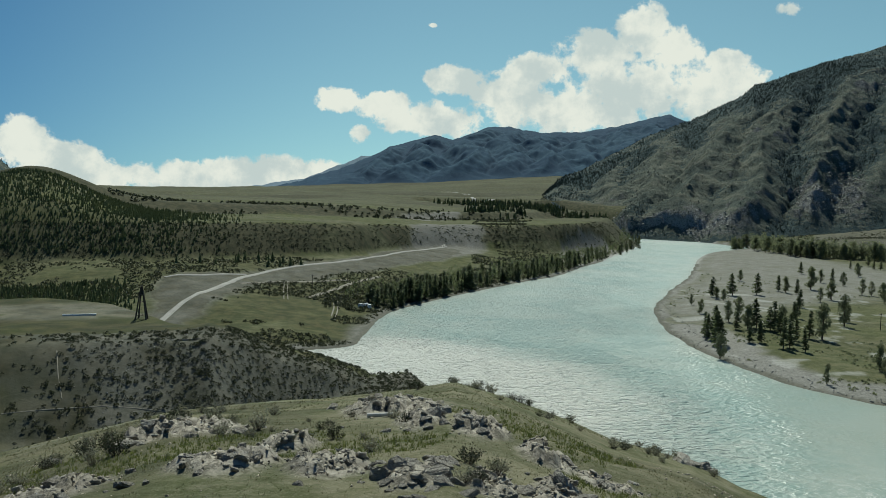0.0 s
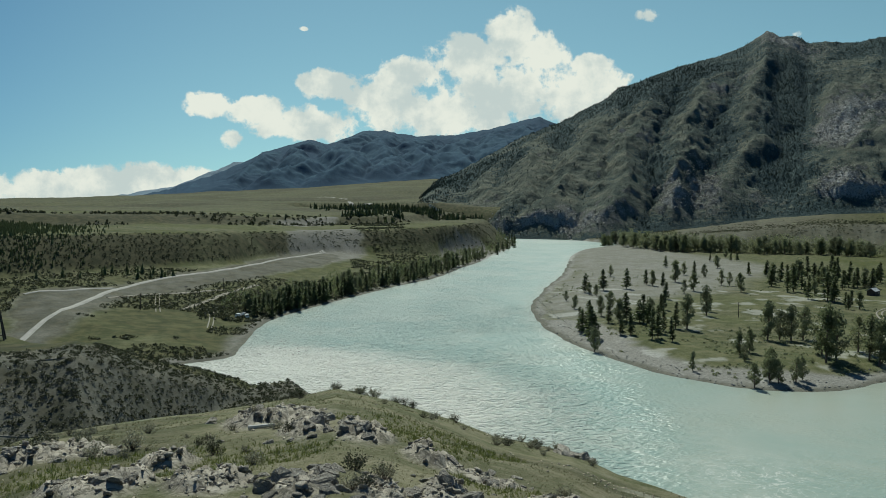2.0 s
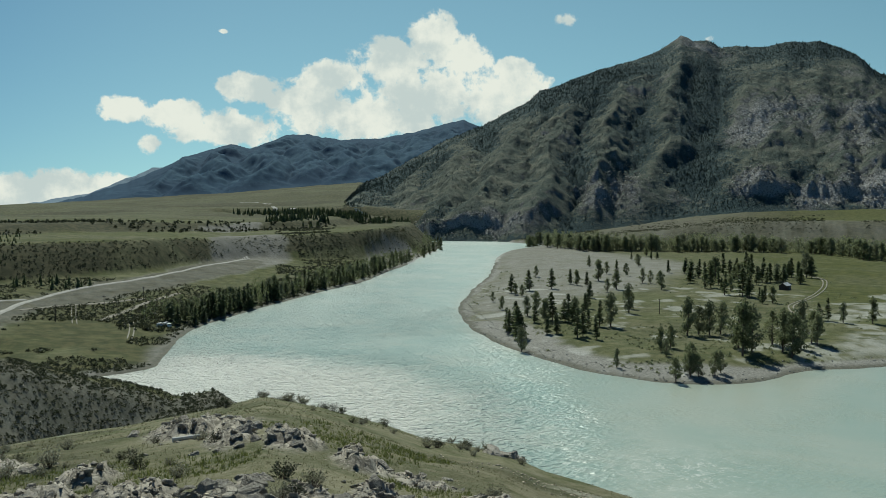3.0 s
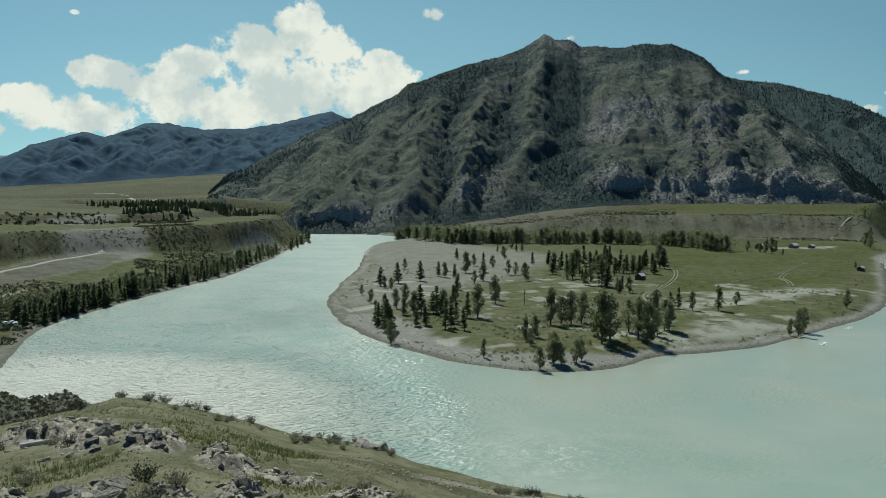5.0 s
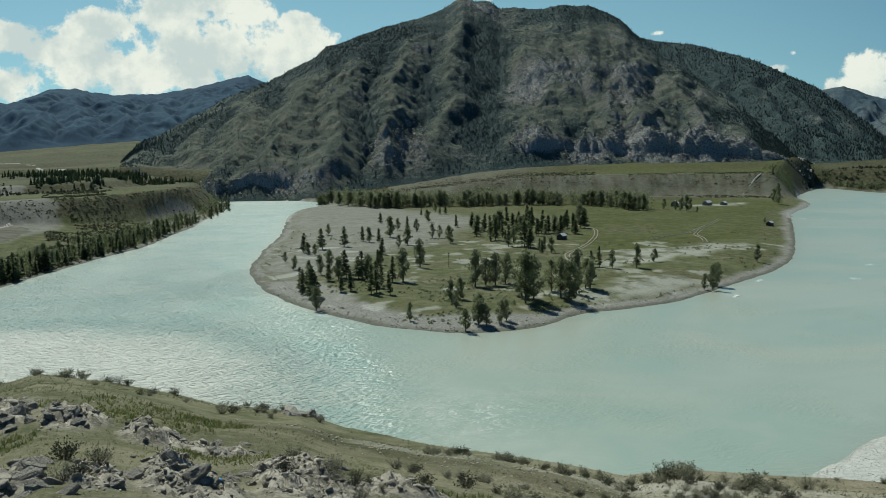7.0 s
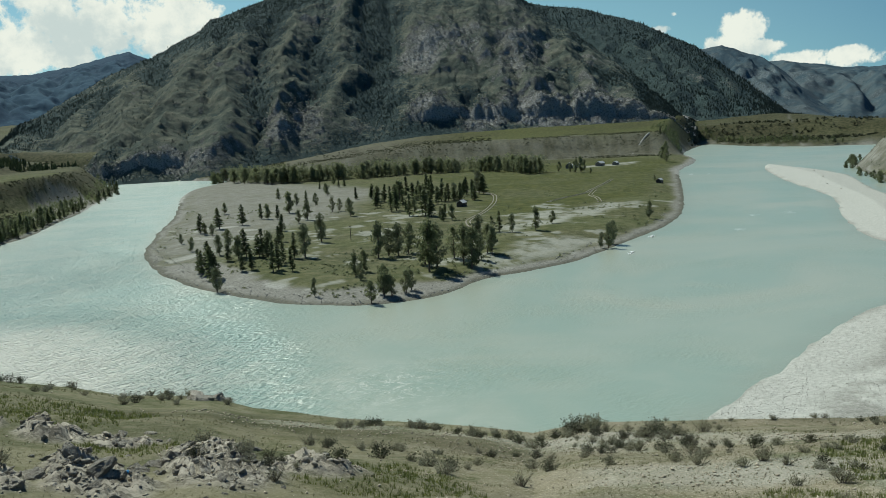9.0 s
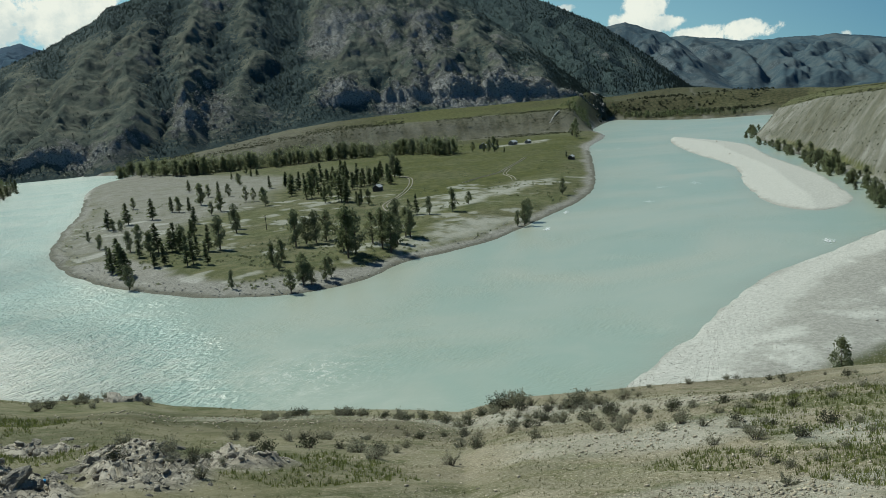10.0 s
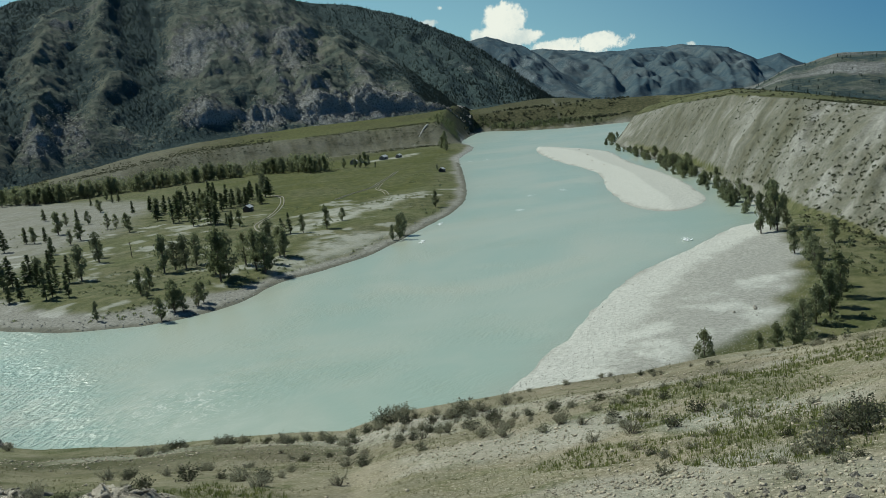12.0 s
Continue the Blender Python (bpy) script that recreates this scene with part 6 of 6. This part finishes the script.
SHRUBS = [make_shrub(601, "grey-green twiggy sagebrush on the knoll", SAGE), make_shrub(602, "dark low caragana shrub with bare twigs", BUSH), make_shrub(603, "pale feathery steppe shrub", SAGE)]
used_shrubs = set()
shrub_dice = random.Random(17)


def set_shrub(az, r, size, which=None):
    proto = SHRUBS[shrub_dice.randrange(3) if which is None else which]
    x, y = polar_xy(az, r)
    k = size * shrub_dice.uniform(0.85, 1.15)
    m = Matrix.LocRotScale((x, y, ground_z(x, y) - 0.03), Euler((0, 0, shrub_dice.uniform(0, 6.28))), Vector((k * 1.25, k * 1.25, k)))
    if proto.name not in used_shrubs:
        used_shrubs.add(proto.name)
        proto.matrix_basis = m
    else:
        copied = copy_thing(proto, Matrix())
        copied.matrix_basis = m


for az, r, wide, deep, count, low, high in ((44.2, 34, 1.2, 0.02, 5, 1.0, 1.5), (47, 30, 3, 0.06, 10, 0.6, 1.0), (40, 31, 6, 0.08, 26, 0.4, 0.8), (32, 34, 6, 0.05, 22, 0.4, 0.8), (52, 22, 5, 0.16, 14, 0.35, 0.7),
                                            (30, 20, 7, 0.12, 12, 0.4, 0.75), (64, 16, 6, 0.2, 14, 0.25, 0.5), (73, 8.4, 2.5, 0.05, 6, 0.2, 0.34), (12, 44, 6, 0.08, 18, 0.5, 0.9), (2, 57, 5, 0.05, 16, 0.6, 1.3),
                                            (-8, 22, 5, 0.15, 14, 0.3, 0.6), (-18, 30, 6, 0.2, 26, 0.5, 1.0), (4, 13, 1.5, 0.06, 5, 0.4, 0.6), (20, 14, 5, 0.12, 12, 0.25, 0.5), (56, 38, 9, 0.04, 20, 0.3, 0.6),
                                            (72, 38, 6, 0.08, 12, 0.3, 0.6), (-25, 22, 4, 0.15, 14, 0.4, 0.8), (44, 24, 6, 0.12, 26, 0.3, 0.65), (56, 20, 6, 0.12, 20, 0.25, 0.5), (66, 12, 6, 0.12, 14, 0.15, 0.35), (74, 10, 2, 0.06, 7, 0.35, 0.6), (36, 20, 6, 0.15, 14, 0.25, 0.5)):
    for i in range(count):
        set_shrub(az + shrub_dice.gauss(0, wide * 0.6), r * math.exp(shrub_dice.gauss(0, deep)), 0.68 * shrub_dice.uniform(low, high))

# cobbles along the spit's edge
x, y, rng = polar_spots(9000, (11, 56), (200, 440), 441)
z, d = heights(x, y), shore(x, y)
ok = (d > 0.2) & (d < 10) & (y > 192)
stone_stuff("shore_cobbles", "grey cobbles along the river's edge", x[ok], y[ok], z[ok], rng.uniform(0.2, 0.75, ok.sum()), 442, plain("grey_cobble", (0.27, 0.265, 0.24), 0.9))

# ---------------------------------------------------------------- roads and tracks


def ribbon(name, label, line, width, mat, lift=0.22, category="road"):
    """A worn road laid over the ground, with shoulders that go into it."""
    p = smooth_line(line, 10)
    seg = np.r_[0, np.cumsum(np.hypot(*np.diff(p, axis=0).T))]
    n = max(int(seg[-1] / 3), 4)
    q = np.stack([np.interp(np.linspace(0, seg[-1], n), seg, p[:, k]) for k in (0, 1)], -1)
    t = np.gradient(q, axis=0)
    t /= np.linalg.norm(t, axis=1, keepdims=True)
    side = np.stack([-t[:, 1], t[:, 0]], -1)
    wob = 1 + 0.18 * fbm(q[:, 0], q[:, 1], 9, 3, 701)
    cols = []
    for k, up in ((-0.72, -0.6), (-0.5, lift), (0, lift + 0.04), (0.5, lift), (0.72, -0.6)):
        c = q + side * (k * width * wob)[:, None]
        cols.append(np.column_stack([c, np.maximum(heights(c[:, 0], c[:, 1]), heights(q[:, 0], q[:, 1]) - 0.3) + up]))
    g = np.stack(cols, 0)
    ob = grid_mesh(name, g[..., 0], g[..., 1], g[..., 2], mat)
    return tagged(ob, label, category, kind="structure")


def ruts(label, line, gauge=1.7, width=0.4):
    p = np.array(smooth_line(line, 6))
    t = np.gradient(p, axis=0)
    t /= np.linalg.norm(t, axis=1, keepdims=True)
    side = np.stack([-t[:, 1], t[:, 0]], -1)
    for k in (-0.5, 0.5):
        ribbon("track", label, (p + side * gauge * k).tolist()[::3], width * 1.1, RUT, 0.16, "track")


ribbon("road", "pale gravel road climbing across the river terrace", [(-86, 225), (-92, 262), (-95, 300), (-92, 340), (-90, 372), (-84, 407), (-69, 440), (-44, 496), (-4, 602), (2, 618)], 2.0, TRACK)
ribbon("road", "side branch of the gravel road", [(-117, 350), (-104, 364), (-91, 384)], 1.6, TRACK)
ribbon("track", "narrow dirt track along the flat", [(-87, 358), (-71, 380), (-58, 396), (-46, 410)], 1.8, RUT, category="track")
ribbon("track", "narrow dirt track to the river", [(-56, 346), (-50, 372), (-45, 398), (-33, 436)], 2.2, RUT, category="track")
ruts("pair of worn wheel ruts down the green flat", [(-71, 378), (-67, 356), (-63, 336)], 1.6)
ruts("pair of worn wheel ruts in the grass", [(-45, 350), (-42, 331), (-40, 308)], 1.6)
ruts("pair of worn wheel ruts curving round the meadow", [(225, 305), (238, 326), (262, 348), (295, 380), (340, 435), (352, 470), (350, 500)], 2.0, 0.55)
ruts("pair of faint wheel ruts across the meadow", [(322, 362), (350, 376), (376, 386), (420, 416), (462, 446)], 2.0, 0.45)
ruts("pair of faint wheel ruts forking off in the meadow", [(336, 334), (352, 352), (366, 372), (390, 392)], 2.0, 0.4)
ribbon("track", "pale track climbing the bench slope", [(700, 672), (722, 682), (748, 690), (772, 697), (798, 706)], 1.6, TRACK, 0.12, "track")
ribbon("road", "pale road cut along the mountain foot", [(395, 1020), (402, 1055), (398, 1090), (380, 1120), (362, 1140)], 3.2, TRACK, 0.3)
ribbon("road", "pale road over the upriver terrace", [(1060, 850), (1120, 900), (1150, 960), (1230, 990), (1330, 1030)], 6.0, TRACK, 0.3)
ribbon("road", "pale dirt road crossing the far plateau", [(-7, 1758), (42, 1683), (47, 1329), (68, 1315), (79, 1313)], 5.0, TRACK, 0.3)
ribbon("track", "thin pale footpath on the stony hill", [polar_xy(-24.8, 116), polar_xy(-24.9, 110), polar_xy(-24.6, 104)], 0.15, RUT, 0.012, "track")
ribbon("track", "pale footpath along the hill's foot", [polar_xy(-28, 103), polar_xy(-22, 102), polar_xy(-16, 100), polar_xy(-11, 104)], 0.15, RUT, 0.012, "track")
ribbon("track", "pale footpath slanting up the stony hill", [polar_xy(-18, 113), polar_xy(-14, 112), polar_xy(-10, 112), polar_xy(-7, 114)], 0.15, RUT, 0.012, "track")


# ---------------------------------------------------------------- timber tower and the beam beside it


def timber_tower(x, y):
    z = ground_z(x, y)
    root = tagged(new("timber_tower"), "old dark timber survey tower of leaning poles on the flat", "tower")
    root.location = (x, y, z)
    for i, (dx, dy, top) in enumerate(((-0.75, -0.6, (-0.15, 0, 4.7)), (0.95, -0.5, (0.1, 0.05, 4.9)), (0.75, 0.8, (0.15, 0.1, 4.6)), (-0.7, 0.75, (-0.1, 0.1, 4.6)))):
        bm = bmesh.new()
        limb(bm, (dx, dy, -0.3), top, 0.13, 0.09, 7)
        part("leg", bm, OLD_WOOD, root)
    for h, w in ((0.55, 0.72), (2.6, 0.42)):
        for turn in (0, 90):
            bm = bmesh.new()
            limb(bm, (-w, 0, h), (w, 0.05, h + 0.08), 0.06, 0.06, 6)
            bmesh.ops.rotate(bm, verts=bm.verts, matrix=Matrix.Rotation(radians(turn), 3, "Z"))
            part("crossbar", bm, OLD_WOOD, root)
    for i in range(6):
        a = i * 1.05
        bm = bmesh.new()
        limb(bm, (0.16 * math.cos(a), 0.16 * math.sin(a), 3.7), (0.22 * math.cos(a), 0.22 * math.sin(a), 5.0 + 0.15 * (i % 2)), 0.06, 0.05, 6)
        part("top_pole", bm, OLD_WOOD, root)
    bm = bmesh.new()
    box(bm, (0.7, 0.7, 0.08), (0, 0.05, 3.75), 0.02)
    part("platform", bm, OLD_WOOD, root)


timber_tower(*polar_xy(-19.9, 134))


def lying_beam(x, y, length, turn):
    bm = bmesh.new()
    box(bm, (length, 0.35, 0.28), (0, 0, 0.14), 0.04)
    ob = tagged(part("beam", bm, WHITE_PAINT), "long white concrete beam lying on the grass", "beam")
    ob.matrix_basis = pose(x, y, ground_z(x, y) - 0.02, 0, 0, turn)


lying_beam(*polar_xy(-23.6, 139), 4.8, 22)
bm = bmesh.new()
limb(bm, (-0.4, 0, 0.06), (0.4, 0.05, 0.07), 0.07, 0.06, 8)
log_x, log_y = polar_xy(-4.0, 25.5)
tagged(part("log", bm, plain("bleached_wood", (0.6, 0.58, 0.53), 0.8)), "short bleached log lying on the turf", "log").matrix_basis = pose(log_x, log_y, ground_z(log_x, log_y), 0, 0, 12)


def plastic_bag(x, y):
    """A crumpled bag caught on the stones."""
    bm = bmesh.new()
    bmesh.ops.create_icosphere(bm, subdivisions=3, radius=0.045)
    for v in bm.verts:
        v.co *= 1 + 0.45 * noise.noise(v.co * 22)
        v.co.z = max(v.co.z, -0.05) * 0.7
    ob = tagged(part("plastic_bag", bm, plain("blue_plastic", (0.05, 0.30, 0.62), 0.35, spread=0.15)), "crumpled bright blue plastic bag caught among stones", "bag")
    ob.matrix_basis = pose(x, y, ground_z(x, y) + 0.02, 0, 0, 40)


plastic_bag(*polar_xy(11.9, 12.4))


# ---------------------------------------------------------------- vans, huts and poles


def parked_van(x, y, turn, label, scale=1.0):
    root = tagged(new("van"), label, "van", "vans by the river")
    root.matrix_basis = Matrix.LocRotScale((x, y, ground_z(x, y)), Euler((0, 0, radians(turn))), Vector((scale * 0.75,) * 3))
    bm = bmesh.new()
    box(bm, (4.2, 1.8, 1.0), (0, 0, 0.85), 0.15)
    box(bm, (3.1, 1.65, 0.75), (-0.4, 0, 1.68), 0.18)
    part("body", bm, WHITE_PAINT, root)
    for name, size, at in (("windscreen", (0.06, 1.4, 0.5), (1.14, 0, 1.66)), ("side_window", (2.2, 0.04, 0.26), (-0.4, 0.825, 1.68)), ("side_window", (2.2, 0.04, 0.26), (-0.4, -0.825, 1.68)), ("rear_window", (0.04, 1.1, 0.26), (-1.95, 0, 1.68))):
        bm = bmesh.new()
        box(bm, size, at, 0.015)
        part(name, bm, DARK_GLASS, root)
    for sx in (-1.3, 1.35):
        for sy in (-0.82, 0.82):
            bm = bmesh.new()
            bmesh.ops.create_cone(bm, cap_ends=True, segments=14, radius1=0.34, radius2=0.34, depth=0.22, matrix=Matrix.Translation((sx, sy, 0.34)) @ Matrix.Rotation(radians(90), 4, "X"))
            wheel = part("wheel", bm, RUBBER, root)
            bm = bmesh.new()
            bmesh.ops.create_cone(bm, cap_ends=True, segments=12, radius1=0.2, radius2=0.18, depth=0.25, matrix=Matrix.Translation((sx, sy, 0.34)) @ Matrix.Rotation(radians(90), 4, "X"))
            part("rim", bm, SHEET_ROOF, wheel, "pale steel rim")


parked_van(-33, 341, 70, "white van parked on the grass by the river")
parked_van(-31, 344, 55, "white van parked beside other vans")
parked_van(-29.5, 341, 100, "white minibus parked by the bank", 1.1)
parked_van(-3, 366, 20, "white van at the water's edge under trees", 0.8)


def hut(x, y, turn, long, wide, high, wall, roof, label, name="hut"):
    root = tagged(new(name), label, "hut", "huts in the meadow")
    root.matrix_basis = pose(x, y, ground_z(x, y), 0, 0, turn)
    for sx, sy, w, d in ((0, wide / 2, long, 0.16), (0, -wide / 2, long, 0.16), (long / 2, 0, 0.16, wide - 0.18), (-long / 2, 0, 0.16, wide - 0.18)):
        bm = bmesh.new()
        box(bm, (w, d, high + 0.3), (sx, sy, high / 2 - 0.15), 0.02)
        part("wall", bm, wall, root)
    for s in (-1, 1):
        bm = bmesh.new()
        box(bm, (long + 0.7, wide * 0.68, 0.1), (0, s * wide * 0.28, high + wide * 0.19), 0.02, Matrix.Rotation(radians(-s * 35), 4, "X"))
        part("roof", bm, roof, root)
    for s in (-1, 1):
        bm = bmesh.new()
        v = [bm.verts.new((s * (long / 2) + k * 0.08, y2, z2)) for k in (-1, 1) for y2, z2 in ((-wide / 2, high - 0.02), (wide / 2, high - 0.02), (0, high + wide * 0.34))]
        bm.faces.new(v[:3]), bm.faces.new(v[5:2:-1])
        for a, b in ((0, 1), (1, 2), (2, 0)):
            bm.faces.new((v[a], v[a + 3], v[b + 3], v[b]))
        bmesh.ops.recalc_face_normals(bm, faces=bm.faces)
        part("gable", bm, wall, root)
    bm = bmesh.new()
    box(bm, (0.9, 0.08, 1.9), (-long * 0.2, -wide / 2 - 0.1, 0.95), 0.02)
    door = part("door", bm, OLD_WOOD, root)
    bm = bmesh.new()
    box(bm, (0.14, 0.06, 0.05), (-long * 0.2 + 0.33, -wide / 2 - 0.16, 0.95), 0.01)
    part("handle", bm, SHEET_ROOF, door)
    bm = bmesh.new()
    box(bm, (0.8, 0.08, 0.7), (long * 0.22, -wide / 2 - 0.1, 1.3), 0.02)
    window = part("window", bm, DARK_GLASS, root)
    bm = bmesh.new()
    for w, h, dx, dz in ((1.0, 0.1, 0, 0.4), (1.0, 0.1, 0, -0.4), (0.1, 0.7, -0.45, 0), (0.1, 0.7, 0.45, 0), (0.05, 0.7, 0, 0)):
        box(bm, (w, 0.05, h), (long * 0.22 + dx, -wide / 2 - 0.155, 1.3 + dz), 0.005)
    part("frame", bm, WHITE_PAINT, window, "white painted window frame")


hut(283, 393, 30, 5.5, 4.0, 2.3, OLD_WOOD, SHEET_ROOF, "small dark timber hut with a pale sheet roof by the grove")
hut(456, 395, 20, 4.5, 3.4, 2.0, OLD_WOOD, SHEET_ROOF, "low dark shed near the river bank")
hut(552, 588, 40, 9, 6, 3.0, GREY_WOOD, SHEET_ROOF, "grey farmhouse with a sheet roof at the bench foot")
hut(566, 592, 40, 7, 5, 2.6, WHITE_PAINT, SHEET_ROOF, "white-walled farm building with a sheet roof")
hut(585, 580, 25, 12, 5, 2.4, GREY_WOOD, SHEET_ROOF, "long low grey farm shed")
hut(598, 572, 25, 8, 4, 2.0, GREY_WOOD, SHEET_ROOF, "small grey outbuilding beside the farm")


def utility_pole(x, y, high=6.5, label="weathered wooden utility pole with a crossarm"):
    root = tagged(new("utility_pole"), label, "pole", "poles in the valley")
    root.location = (x, y, ground_z(x, y))
    bm = bmesh.new()
    limb(bm, (0, 0, -0.4), (0, 0, high), 0.16, 0.11, 8)
    part("post", bm, OLD_WOOD, root)
    bm = bmesh.new()
    box(bm, (1.6, 0.12, 0.14), (0, 0.14, high - 0.5), 0.02)
    arm = part("crossarm", bm, OLD_WOOD, root)
    for k in (-0.65, 0, 0.65):
        bm = bmesh.new()
        bmesh.ops.create_cone(bm, cap_ends=True, segments=8, radius1=0.06, radius2=0.04, depth=0.2, matrix=Matrix.Translation((k, 0.14, high - 0.33)))
        part("insulator", bm, WHITE_PAINT, arm, "white ceramic insulator")


for x, y in ((169, 318), (-70, 338), (-58, 372), (-46, 405)):
    utility_pole(x, y)

# rocks on the bars, standing in for driftwood stumps and two unidentified dark shapes
for x, y, s in ((155, 59, 0.9), (156.2, 59.4, 0.8), (480, 285, 1.2), (520, 312, 1.0), (455, 262, 0.9), (575, 352, 1.3), (152, 62, 0.5)):
    lay_rock(x, y, s, 0.1)


# shoal where the two rivers meet
rng = np.random.default_rng(777)
sx, sy = rng.normal(-11, 5.5, 420), rng.normal(283, 13, 420)
stone_stuff("shoal_stones", "brownish stones of a shoal just breaking the surface", sx, sy, np.full(420, -0.12), rng.uniform(0.2, 0.62, 420), 778, plain("wet_stone", (0.20, 0.18, 0.15), 0.5))

# ---------------------------------------------------------------- white water


def foam_patch(x, y, long, wide, turn, seed):
    rng = np.random.default_rng(seed)
    n = 60
    u, v = rng.normal(0, long * 0.35, n), rng.normal(0, wide * 0.35, n)
    c, s = math.cos(radians(turn)), math.sin(radians(turn))
    px, py = x + u * c - v * s, y + u * s + v * c
    size = rng.uniform(0.08, 0.32, n)
    a = np.linspace(0, 6.283, 8)[:-1]
    ring = np.stack([np.cos(a) * 1.7, np.sin(a), 0 * a], -1)[None] * (size[:, None, None] * rng.uniform(0.6, 1.3, (n, 7, 1)))
    ring = np.stack([ring[..., 0] * c - ring[..., 1] * s, ring[..., 0] * s + ring[..., 1] * c, 0.03 + 0.004 * np.arange(n)[:, None] + 0 * ring[..., 0]], -1)
    loose_faces("foam", ring + np.stack([px, py, 0 * px], -1)[:, None], FOAM, "white foam where the river breaks over stones", "foam", "stuff")


for k, (x, y, a, b) in enumerate(((293, 212, 5, 3), (353, 228, 9, 3), (336, 236, 6, 3), (556, 431, 14, 5), (545, 440, 10, 4), (234, 109, 5, 2), (258, 228, 6, 1.5), (222, 206, 6, 1.5))):
    foam_patch(x, y, a, b, 35, 800 + k)
